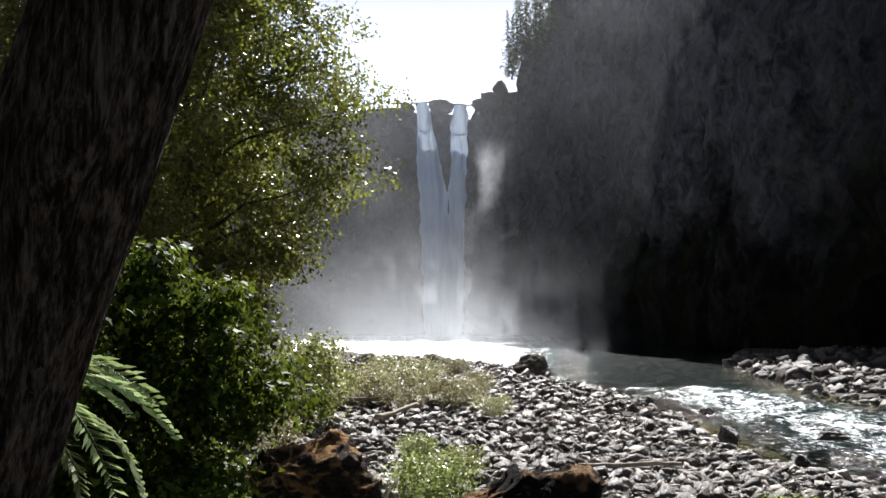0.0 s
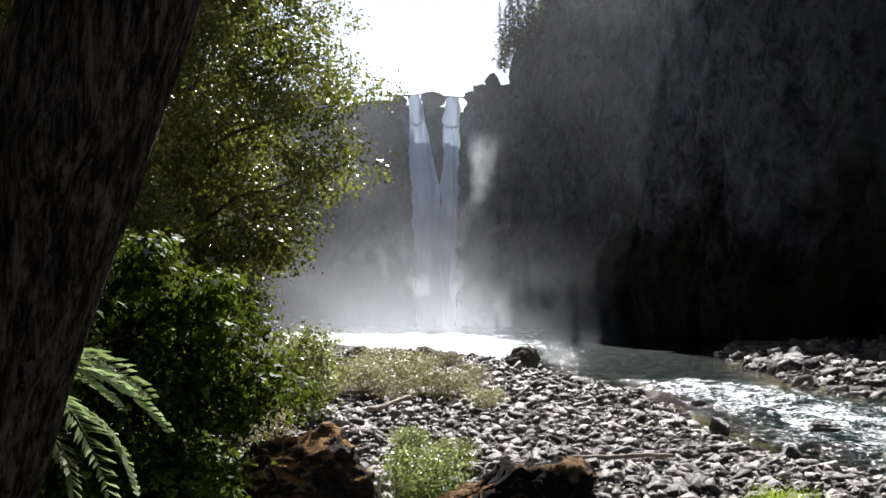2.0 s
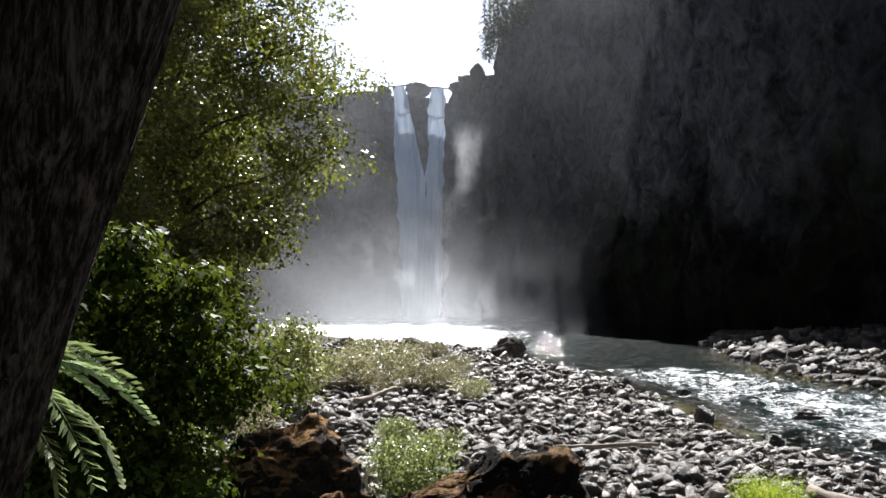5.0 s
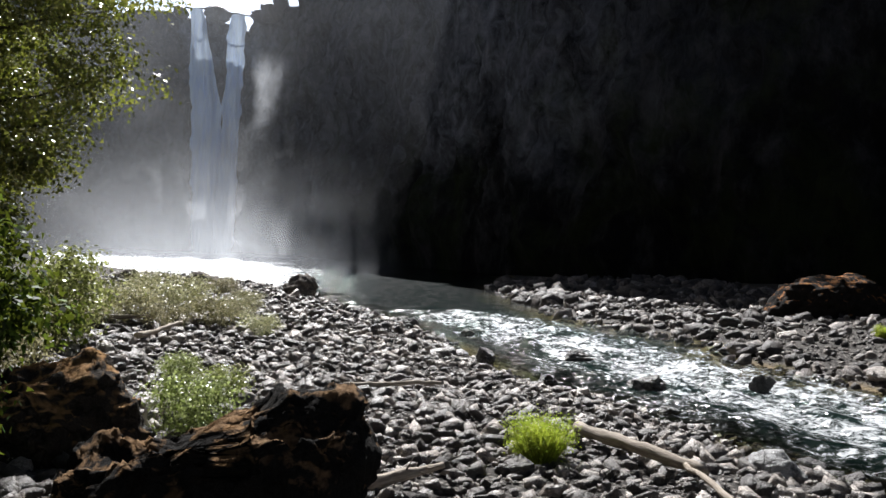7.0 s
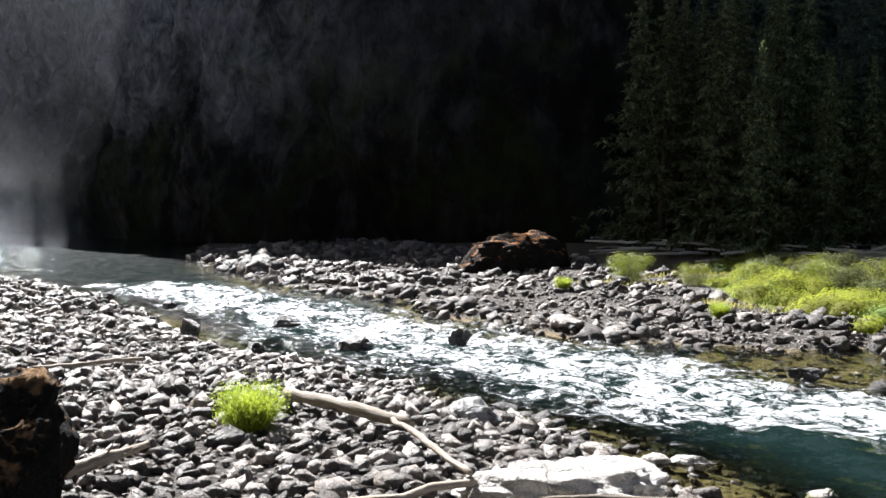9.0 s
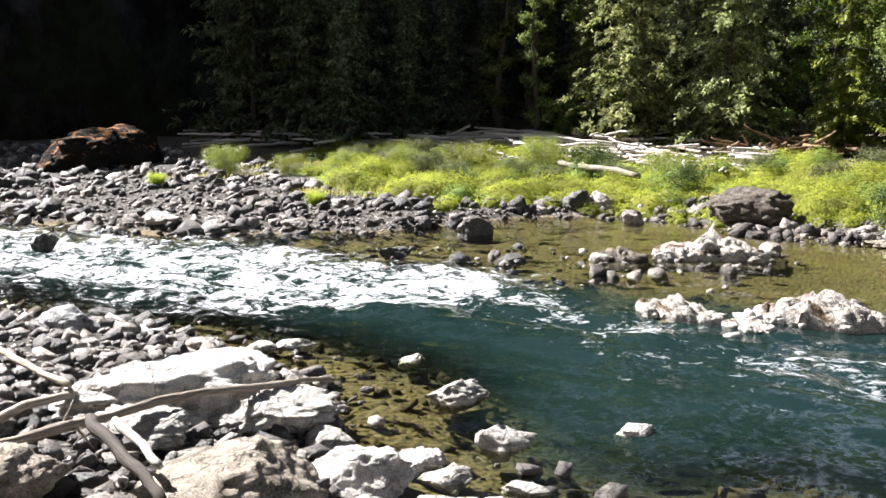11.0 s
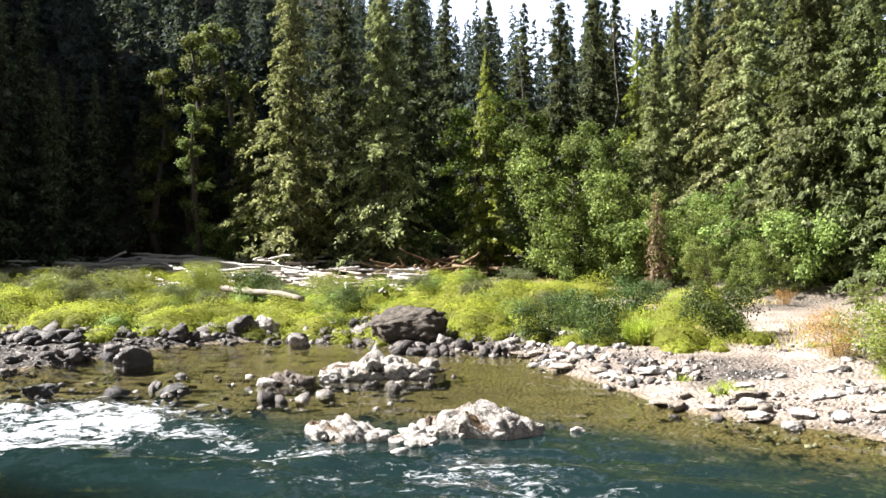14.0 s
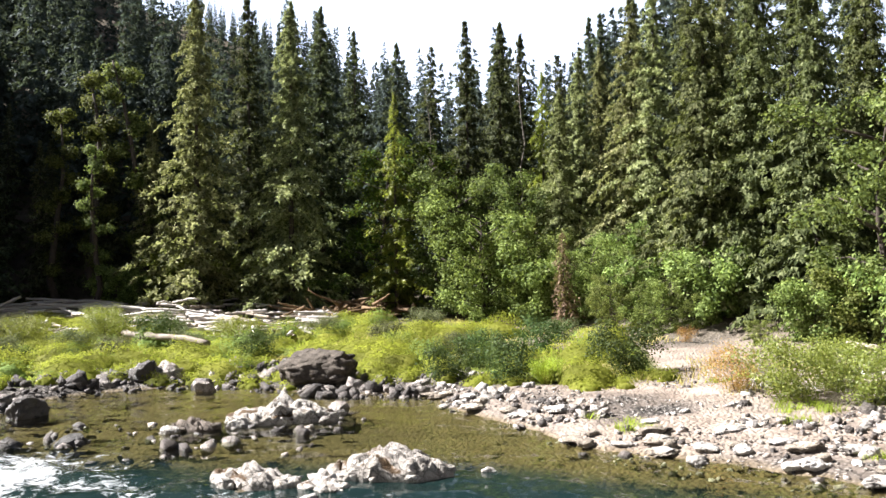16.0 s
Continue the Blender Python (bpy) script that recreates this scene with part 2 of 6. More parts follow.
def stone_material(name, dark, mid, light, rough=0.75, spec=0.35, moss=None, grown=0.0, crack=1.1, web=0.7, mottle=1.0):
    m, nt, b = material(name, rough, spec)
    base = ramp(nt, per_piece(nt), (0.0, dark), (0.6, mid), (0.85, light), (1.0, tuple(1.2 * c for c in light)))
    blot = noise_tex(nt, 2.2, 8, 0.65)
    base = mix(nt, ramp(nt, blot, (0.35, (0, 0, 0)), (0.7, (mottle, mottle, mottle))), base, tuple(0.4 * c for c in mid))
    fine = noise_tex(nt, 28.0, 5, 0.7)
    base = mix(nt, 0.6 * mottle, base, ramp(nt, fine, (0.36, (0.2, 0.19, 0.18)), (0.6, (0.95, 0.95, 0.95))), "OVERLAY")
    # pits, and crack lines below, are darkened in the colour where the bump sinks
    pits = ramp(nt, noise_tex(nt, 9.0, 7, 0.75), (0.32, (0.3, 0.27, 0.24)), (0.46, (1.0, 1.0, 1.0)))
    base = mix(nt, 0.7 * mottle, base, pits, "MULTIPLY")
    crk = nt.nodes.new("ShaderNodeTexVoronoi")
    crk.feature = "DISTANCE_TO_EDGE"
    crk.inputs["Scale"].default_value = crack
    wob = nt.nodes.new("ShaderNodeTexNoise")
    wob.inputs["Scale"].default_value, wob.inputs["Detail"].default_value = 2.5, 5.0
    tcw = nt.nodes.new("ShaderNodeTexCoord")
    nt.links.new(tcw.outputs["Object"], wob.inputs["Vector"])
    nt.links.new(mix(nt, 0.45, tcw.outputs["Object"], wob.outputs["Color"], "LINEAR_LIGHT"), crk.inputs["Vector"])
    lines = ramp(nt, crk.outputs["Distance"], (0.0, (0.18, 0.17, 0.16)), (0.07, (1, 1, 1)))
    base = mix(nt, web, base, lines, "MULTIPLY")
    if moss:
        n = nt.nodes.new("ShaderNodeNewGeometry").outputs["Normal"]
        sep = nt.nodes.new("ShaderNodeSeparateXYZ")
        nt.links.new(n, sep.inputs[0])
        patch = maths(nt, "MULTIPLY", sep.outputs[2], ramp(nt, noise_tex(nt, 1.3, 6, 0.6), (0.42 - grown, (0, 0, 0)), (0.6 - grown, (1, 1, 1))))
        patch = ramp(nt, patch, (0.4 - grown, (0, 0, 0)), (0.75 - grown, (1, 1, 1)))
        mcol = ramp(nt, noise_tex(nt, 9.0, 6, 0.7), (0.3, tuple(0.5 * c for c in moss)), (0.7, moss))
        base = mix(nt, patch, base, mcol)
    nt.links.new(base, b.inputs["Base Color"])
    h = maths(nt, "ADD", noise_tex(nt, 4.0, 9, 0.7), maths(nt, "MULTIPLY", fine, 0.4))
    bump(nt, b, maths(nt, "ADD", h, maths(nt, "ADD", maths(nt, "MULTIPLY", lines, 0.4), maths(nt, "MULTIPLY", pits, 0.35))), 1.0, 0.11)
    return m


COBBLE = stone_material("river_cobble", (0.04, 0.036, 0.033), (0.15, 0.128, 0.114), (0.52, 0.46, 0.41), 0.5, 0.5, web=0.3)
FARCOBBLE = stone_material("far_shore_cobble", (0.03, 0.026, 0.025), (0.12, 0.104, 0.095), (0.4, 0.355, 0.32), 0.6, 0.4, web=0.3)
TANROCK = stone_material("rough_tan_rock", (0.26, 0.225, 0.185), (0.4, 0.35, 0.29), (0.52, 0.46, 0.39), 0.9, 0.1, web=0.4)
BEDSTONE = stone_material("brown_river_bed_stone", (0.055, 0.044, 0.027), (0.105, 0.083, 0.05), (0.17, 0.138, 0.088), 0.8, 0.2, web=0.2, mottle=0.4)
PALE = stone_material("pale_basalt", (0.38, 0.35, 0.315), (0.55, 0.515, 0.475), (0.7, 0.66, 0.61), 0.7, 0.4, web=0.5, mottle=0.75)
CRAG = stone_material("cragged_pale_basalt", (0.36, 0.325, 0.29), (0.53, 0.5, 0.455), (0.68, 0.64, 0.59), 0.75, 0.3, moss=(0.15, 0.095, 0.05), grown=-0.02, crack=2.3, mottle=0.6)
BROWNROCK = stone_material("brown_weathered_rock", (0.09, 0.075, 0.06), (0.14, 0.12, 0.1), (0.2, 0.17, 0.145), 0.85, 0.2, web=0.4)
DARKROCK = stone_material("dark_basalt", (0.016, 0.015, 0.014), (0.028, 0.026, 0.024), (0.05, 0.046, 0.042), 0.9, 0.06, moss=(0.26, 0.16, 0.085), grown=0.03, web=0.4)
# rusty moss, its colour lightened to stand for sun on the boulder's top
MOSSROCK = stone_material("mossy_boulder", (0.025, 0.021, 0.018), (0.045, 0.037, 0.03), (0.08, 0.067, 0.055), 0.9, 0.1, moss=(0.44, 0.25, 0.105), grown=0.06)
DOMEROCK = stone_material("dark_dome_rock", (0.014, 0.012, 0.011), (0.025, 0.021, 0.018), (0.045, 0.038, 0.031), 0.9, 0.1, moss=(0.36, 0.16, 0.055), grown=0.0, web=0.4)
WETROCK = stone_material("wet_dark_rock", (0.05, 0.048, 0.045), (0.09, 0.085, 0.08), (0.15, 0.14, 0.13), 0.5, 0.5)
SMOOTHROCK = stone_material("smooth_grey_rock", (0.3, 0.3, 0.3), (0.36, 0.36, 0.36), (0.42, 0.42, 0.42), 0.6, 0.4)


def wood_material(name, dark, light, scale=3.0):
    m, nt, b = material(name, 0.8, 0.25)
    grain = noise_tex(nt, scale, 8, 0.65, (6, 6, 0.35), distort=0.4)
    col = ramp(nt, grain, (0.3, dark), (0.7, light))
    tone = maths(nt, "ADD", maths(nt, "MULTIPLY", per_piece(nt), 0.5), 0.7)
    hsv = nt.nodes.new("ShaderNodeHueSaturation")
    nt.links.new(col, hsv.inputs["Color"])
    nt.links.new(tone, hsv.inputs["Value"])
    nt.links.new(hsv.outputs[0], b.inputs["Base Color"])
    bump(nt, b, grain, 0.8, 0.04)
    return m


DRIFT = wood_material("driftwood", (0.16, 0.125, 0.092), (0.46, 0.4, 0.33))
BLEACHED = wood_material("bleached_driftwood", (0.34, 0.31, 0.28), (0.66, 0.62, 0.57))
GREYWOOD = wood_material("grey_dead_wood", (0.09, 0.075, 0.06), (0.24, 0.21, 0.18))
ROOTWOOD = wood_material("brown_root_wood", (0.08, 0.05, 0.028), (0.26, 0.17, 0.09))
BARK = wood_material("bark", (0.03, 0.024, 0.02), (0.09, 0.07, 0.055))
OLDBARK, nt, b = material("weathered_bark", 0.9, 0.12)
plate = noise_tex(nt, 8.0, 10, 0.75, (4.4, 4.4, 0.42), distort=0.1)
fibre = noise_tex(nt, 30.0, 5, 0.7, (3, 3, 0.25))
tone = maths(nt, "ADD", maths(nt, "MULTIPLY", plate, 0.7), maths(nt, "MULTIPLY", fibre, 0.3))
# furrows fade to near black in the colour where the bump sinks
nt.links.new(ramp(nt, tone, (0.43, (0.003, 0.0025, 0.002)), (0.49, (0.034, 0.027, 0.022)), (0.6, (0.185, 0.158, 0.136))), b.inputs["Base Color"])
bump(nt, b, tone, 1.0, 0.09)


# ---- plan of the river: water level z = 0, falls ahead (+y), far bank to the right (+x) ----
NEAR_Y = (-400, -60, -5, 4, 6, 8, 10.6, 13, 16, 20, 23, 27.5, 38, 46, 58, 67, 82, 90, 126, 153, 200, 260, 330)
NEAR_X = (12, 12, 13, 14, 13, 12, 12.5, 15.5, 16.5, 16.5, 17.4, 17.4, 15.3, 13.8, 14.7, 14, 14, 12, 6, -13, -28, -48, -50)
FAR_Y = (-400, -60, -20, -9.5, -7, -2, 2, 6.5, 14, 20, 25.7, 29, 39, 44.6, 60, 66, 77, 126, 180, 240, 290, 330)
FAR_X = (40, 29, 26, 27.7, 29, 33, 40, 47, 50, 52, 49, 38, 33, 31.5, 35, 33.6, 32, 40, 60, 72, 68, 60)
TREE_Y = (-400, -60, -16, -9, 4, 15, 26, 50, 61, 80, 112, 400)
TREE_X = (60, 50, 53, 64, 88, 93, 102, 101, 97, 96, 105, 140)


def near_shore(y):
    return np.interp(y, NEAR_Y, NEAR_X) + 0.7 * vnoise(y * 0.33, 2.2) + 0.35 * vnoise(y * 0.9, 5.2)


def far_shore(y):
    return np.interp(y, FAR_Y, FAR_X) + 0.8 * vnoise(y * 0.31, 8.2) + 0.4 * vnoise(y * 0.8, 4.2)


def tree_line(y):
    return np.interp(y, TREE_Y, TREE_X)


def ground_z(x, y):
    x, y = np.broadcast_arrays(np.asarray(x, float), np.asarray(y, float))
    dn, df = near_shore(y) - x, x - far_shore(y)
    near = 0.95 * (1 - np.exp(-np.maximum(dn, 0) / 4.5))
    near = near + 3.95 * smooth(10.5, 3.0, np.hypot(x, y * 0.9)) * (y < 400)
    hill_edge = np.interp(y, (-400, 10, 40, 70, 150, 330), (-4, -6, -9, -15, -40, -75))
    near = near + 0.7 * np.maximum(0, hill_edge - x) * smooth(0, 4, hill_edge - x)
    near = np.minimum(near, 70)
    span = np.maximum(tree_line(y) - far_shore(y), 8)
    far = 0.5 * (1 - np.exp(-np.maximum(df, 0) / 3)) + np.interp(y, (-10, 8, 40), (1.0, 1.2, 2.0)) * smooth(0, 1, df / span)
    behind = np.maximum(0, x - tree_line(y))
    steep = np.interp(y, (-400, -20, 20, 60, 90, 400), (0.12, 0.16, 0.14, 0.6, 0.8, 0.8))
    far = far + np.minimum(steep * behind, np.interp(y, (-400, 20, 60, 110, 400), (30, 24, 50, 70, 75)))
    depth = np.minimum(np.minimum(-dn, -df) * 0.21, 1.6)
    shoal = 1 - 0.78 * smooth(27, 33, x) * smooth(-8, 2, y) * smooth(34, 26, y) - 0.75 * smooth(23, 16, x) * smooth(8, 12, y) * smooth(25, 19, y)
    bed = -np.maximum(depth, 0) * np.clip(shoal, 0.15, 1) - 0.06
    z = np.where(dn > 0, near, np.where(df > 0, far, bed))
    rough = 0.12 * fbm(x * 0.35, y * 0.35, 0.0, 4) + 0.05 * vnoise(x * 1.3, y * 1.3)
    z = z + 2.05 * np.exp(-((x + 2.6) ** 2 + (y - 4.7) ** 2) / 0.7)
    return z + rough * np.where((dn > 0) | (df > 0), 1.0, 0.6)


def axis(*runs):
    """Grid lines: runs of (start, stop, step)."""
    return np.unique(np.concatenate([np.arange(a, b, s) for a, b, s in runs]))


def sheet(xs, ys, zf):
    gx, gy = np.meshgrid(xs, ys, indexing="ij")
    z = zf(gx, gy)
    return np.stack([gx.ravel(), gy.ravel(), np.asarray(z).ravel()], 1), grid_faces(len(xs), len(ys))


# ground: gravel, silt, soil; the riverbed is the same sheet
GROUND, nt, b = material("river_ground", 0.9, 0.2)
geo = nt.nodes.new("ShaderNodeNewGeometry")
sep = nt.nodes.new("ShaderNodeSeparateXYZ")
nt.links.new(geo.outputs["Position"], sep.inputs[0])
# gravel tone lowered to carry the shadowed gaps between stones
grav = ramp(nt, noise_tex(nt, 3.5, 9, 0.75), (0.3, (0.025, 0.022, 0.02)), (0.55, (0.075, 0.066, 0.058)), (0.75, (0.2, 0.18, 0.155)))
peb = nt.nodes.new("ShaderNodeTexVoronoi")
peb.inputs["Scale"].default_value = 5.5
nt.links.new(nt.nodes.new("ShaderNodeTexCoord").outputs["Object"], peb.inputs["Vector"])
pebtone = nt.nodes.new("ShaderNodeSeparateColor")
nt.links.new(peb.outputs["Color"], pebtone.inputs[0])
pebcol = ramp(nt, pebtone.outputs[0], (0.0, (0.05, 0.045, 0.042)), (0.6, (0.16, 0.145, 0.13)), (0.9, (0.38, 0.35, 0.32)))
# shade between pebbles is put into the colour at the cell edges
pebcol = mix(nt, ramp(nt, peb.outputs["Distance"], (0.25, (0, 0, 0)), (0.6, (1, 1, 1))), pebcol, (0.03, 0.027, 0.024))
grav = mix(nt, 0.75, grav, pebcol)
sand = ramp(nt, noise_tex(nt, 0.6, 6, 0.6), (0.35, (0.22, 0.175, 0.14)), (0.7, (0.42, 0.355, 0.3)))
soil = ramp(nt, noise_tex(nt, 0.9, 7, 0.7), (0.3, (0.07, 0.058, 0.04)), (0.7, (0.17, 0.142, 0.105)))
vor = nt.nodes.new("ShaderNodeTexVoronoi")
vor.inputs["Scale"].default_value = 4.5
tc = nt.nodes.new("ShaderNodeTexCoord")
nt.links.new(tc.outputs["Object"], vor.inputs["Vector"])
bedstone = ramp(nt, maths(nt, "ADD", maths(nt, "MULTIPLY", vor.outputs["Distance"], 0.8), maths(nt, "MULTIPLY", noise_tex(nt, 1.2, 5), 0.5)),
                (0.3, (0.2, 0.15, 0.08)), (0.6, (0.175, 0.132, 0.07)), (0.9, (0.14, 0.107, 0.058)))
# light lost in deep water is put into the bed colour as dark green
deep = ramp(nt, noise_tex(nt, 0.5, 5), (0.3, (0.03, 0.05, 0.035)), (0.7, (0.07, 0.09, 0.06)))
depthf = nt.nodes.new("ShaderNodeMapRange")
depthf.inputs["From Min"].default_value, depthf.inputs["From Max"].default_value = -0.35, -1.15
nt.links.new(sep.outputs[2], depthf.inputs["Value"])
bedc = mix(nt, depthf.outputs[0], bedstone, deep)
wet = nt.nodes.new("ShaderNodeMapRange")
wet.inputs["From Min"].default_value, wet.inputs["From Max"].default_value = -0.05, 0.12
nt.links.new(sep.outputs[2], wet.inputs["Value"])
high = nt.nodes.new("ShaderNodeMapRange")
high.inputs["From Min"].default_value, high.inputs["From Max"].default_value = 1.6, 2.8
nt.links.new(maths(nt, "ADD", sep.outputs[2], noise_tex(nt, 0.3, 5)), high.inputs["Value"])
southern = nt.nodes.new("ShaderNodeMapRange")
southern.inputs["From Min"].default_value, southern.inputs["From Max"].default_value = 10.0, -2.0
nt.links.new(sep.outputs[1], southern.inputs["Value"])
land = mix(nt, maths(nt, "MULTIPLY", southern.outputs[0], ramp(nt, noise_tex(nt, 0.12, 5), (0.32, (0, 0, 0)), (0.5, (1, 1, 1)))), grav, sand)
land = mix(nt, high.outputs[0], land, soil)
verd = nt.nodes.new("ShaderNodeAttribute")
verd.attribute_name = "verdure"
turf = ramp(nt, noise_tex(nt, 1.5, 7, 0.7), (0.3, (0.045, 0.06, 0.012)), (0.7, (0.16, 0.19, 0.03)))
land = mix(nt, verd.outputs["Fac"], land, turf)
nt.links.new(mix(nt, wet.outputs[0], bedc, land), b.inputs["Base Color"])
bump(nt, b, maths(nt, "SUBTRACT", noise_tex(nt, 4.0, 9, 0.75), peb.outputs["Distance"]), 0.9, 0.15)


def grassy(x, y, margin=0.0):
    """Where the far bank is overgrown."""
    d = x - far_shore(y)
    inner = np.interp(y, (-6, 2, 10, 24, 30, 45, 66), (20, 9, 2.2, 2.0, 10, 22, 31))
    return (d > inner + margin + 1.5 * vnoise(x * 0.2, y * 0.2, 3.0)) & (x < tree_line(y) - 10 - margin) & (vnoise(x * 0.16, y * 0.16, 7.0) > np.interp(y, (40, 50, 60), (-0.66, -0.3, 0.3))) & (y > -6) & (y < 68) & ~((y > 19) & (y < 44) & (x > tree_line(y) - 25))


xs = axis((-3000, -200, 200), (-200, -30, 8), (-30, 60, 0.7), (60, 130, 1.6), (130, 300, 10), (300, 3001, 300))
ys = axis((-3000, -200, 200), (-200, -30, 8), (-30, 70, 0.7), (70, 170, 1.6), (170, 350, 8), (350, 3001, 300))
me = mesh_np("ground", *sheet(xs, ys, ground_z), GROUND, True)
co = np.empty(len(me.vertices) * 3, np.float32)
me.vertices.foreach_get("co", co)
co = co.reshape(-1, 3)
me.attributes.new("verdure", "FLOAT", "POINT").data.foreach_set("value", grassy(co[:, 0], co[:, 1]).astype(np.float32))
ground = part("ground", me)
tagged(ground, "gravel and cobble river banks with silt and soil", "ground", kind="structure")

# water: clear over shallow brown stones, broken white in the rapids
WATER, nt, b = material("river_water", 0.05, 0.5)
glossy = nt.nodes.new("ShaderNodeBsdfGlossy")
glossy.inputs["Roughness"].default_value = 0.1
clear = nt.nodes.new("ShaderNodeBsdfTransparent")
clear.inputs["Color"].default_value = (0.74, 0.77, 0.62, 1)
fres = nt.nodes.new("ShaderNodeFresnel")
fres.inputs["IOR"].default_value = 1.33
body = nt.nodes.new("ShaderNodeMixShader")
nt.links.new(fres.outputs[0], body.inputs[0])
murk = nt.nodes.new("ShaderNodeBsdfDiffuse")
murk.inputs["Color"].default_value = (0.0062, 0.0158, 0.0148, 1)
deepness = nt.nodes.new("ShaderNodeAttribute")
deepness.attribute_name = "deepness"
inside = nt.nodes.new("ShaderNodeMixShader")
nt.links.new(deepness.outputs["Fac"], inside.inputs[0])
nt.links.new(clear.outputs[0], inside.inputs[1])
nt.links.new(murk.outputs[0], inside.inputs[2])
nt.links.new(inside.outputs[0], body.inputs[1])
nt.links.new(glossy.outputs[0], body.inputs[2])
foam_glitter = nt.nodes.new("ShaderNodeBsdfDiffuse")
foam_glitter.inputs["Color"].default_value = (0.72, 0.75, 0.77, 1)
att = nt.nodes.new("ShaderNodeAttribute")
att.attribute_name = "foam_glitter"
streak = noise_tex(nt, 0.42, 9, 0.7, (1.0, 0.85, 1), distort=0.9)
lace = noise_tex(nt, 2.4, 7, 0.75, (1.0, 0.8, 1), distort=0.8)
fm = maths(nt, "ADD", maths(nt, "MULTIPLY", streak, 2.0), maths(nt, "MULTIPLY", lace, 2.5))
fm = maths(nt, "ADD", fm, maths(nt, "SUBTRACT", maths(nt, "MULTIPLY", att.outputs["Fac"], 1.15), 3.2))
fmask = ramp(nt, fm, (0.0, (0, 0, 0)), (0.16, (0.25, 0.25, 0.25)), (0.5, (1, 1, 1)))
gleam = nt.nodes.new("ShaderNodeBsdfGlossy")       # the wet film on the foam
gleam.inputs["Color"].default_value = (0.85, 0.88, 0.9, 1)
gleam.inputs["Roughness"].default_value = 0.5
froth = nt.nodes.new("ShaderNodeMixShader")
froth.inputs[0].default_value = 0.3
nt.links.new(foam_glitter.outputs[0], froth.inputs[1])
nt.links.new(gleam.outputs[0], froth.inputs[2])
top = nt.nodes.new("ShaderNodeMixShader")
nt.links.new(fmask, top.inputs[0])
nt.links.new(body.outputs[0], top.inputs[1])
nt.links.new(froth.outputs[0], top.inputs[2])
nt.links.new(top.outputs[0], nt.nodes["Material Output"].inputs["Surface"])
# the ripples tilt the surface itself, so that far water still glitters
chop = nt.nodes.new("ShaderNodeAttribute")
chop.attribute_name = "chop"


def tilt(scale, stretch, amount):
    tc_ = nt.nodes.new("ShaderNodeTexCoord")
    mp_ = nt.nodes.new("ShaderNodeMapping")
    mp_.inputs["Scale"].default_value = stretch
    nt.links.new(tc_.outputs["Object"], mp_.inputs[0])
    n_ = nt.nodes.new("ShaderNodeTexNoise")
    n_.inputs["Scale"].default_value, n_.inputs["Detail"].default_value = scale, 3.0
    nt.links.new(mp_.outputs[0], n_.inputs["Vector"])
    v_ = nt.nodes.new("ShaderNodeVectorMath")
    v_.operation = "SUBTRACT"
    v_.inputs[1].default_value = (0.5, 0.5, 0.5)
    nt.links.new(n_.outputs["Color"], v_.inputs[0])
    w_ = nt.nodes.new("ShaderNodeVectorMath")
    w_.operation = "MULTIPLY"
    w_.inputs[1].default_value = (amount, amount, 0)
    nt.links.new(v_.outputs[0], w_.inputs[0])
    return w_.outputs[0]


def vadd(a, b_):
    v_ = nt.nodes.new("ShaderNodeVectorMath")
    v_.operation = "ADD"
    nt.links.new(a, v_.inputs[0])
    nt.links.new(b_, v_.inputs[1])
    return v_.outputs[0]


both = vadd(tilt(1.1, (1, 0.7, 1), 3.4), tilt(4.5, (1, 1, 1), 2.6))
sc = nt.nodes.new("ShaderNodeVectorMath")
sc.operation = "SCALE"
nt.links.new(both, sc.inputs[0])
nt.links.new(chop.outputs["Fac"], sc.inputs["Scale"])
nrm = nt.nodes.new("ShaderNodeVectorMath")
nrm.operation = "NORMALIZE"
nt.links.new(vadd(sc.outputs[0], nt.nodes.new("ShaderNodeNewGeometry").outputs["Normal"]), nrm.inputs[0])
for s in (glossy, fres):
    nt.links.new(nrm.outputs[0], s.inputs["Normal"])
bp = nt.nodes.new("ShaderNodeBump")
bp.inputs["Strength"].default_value, bp.inputs["Distance"].default_value = 1.0, 0.3
nt.links.new(lace, bp.inputs["Height"])
nt.links.new(bp.outputs[0], foam_glitter.inputs["Normal"])
nt.links.new(bp.outputs[0], gleam.inputs["Normal"])
nt.nodes.remove(b)


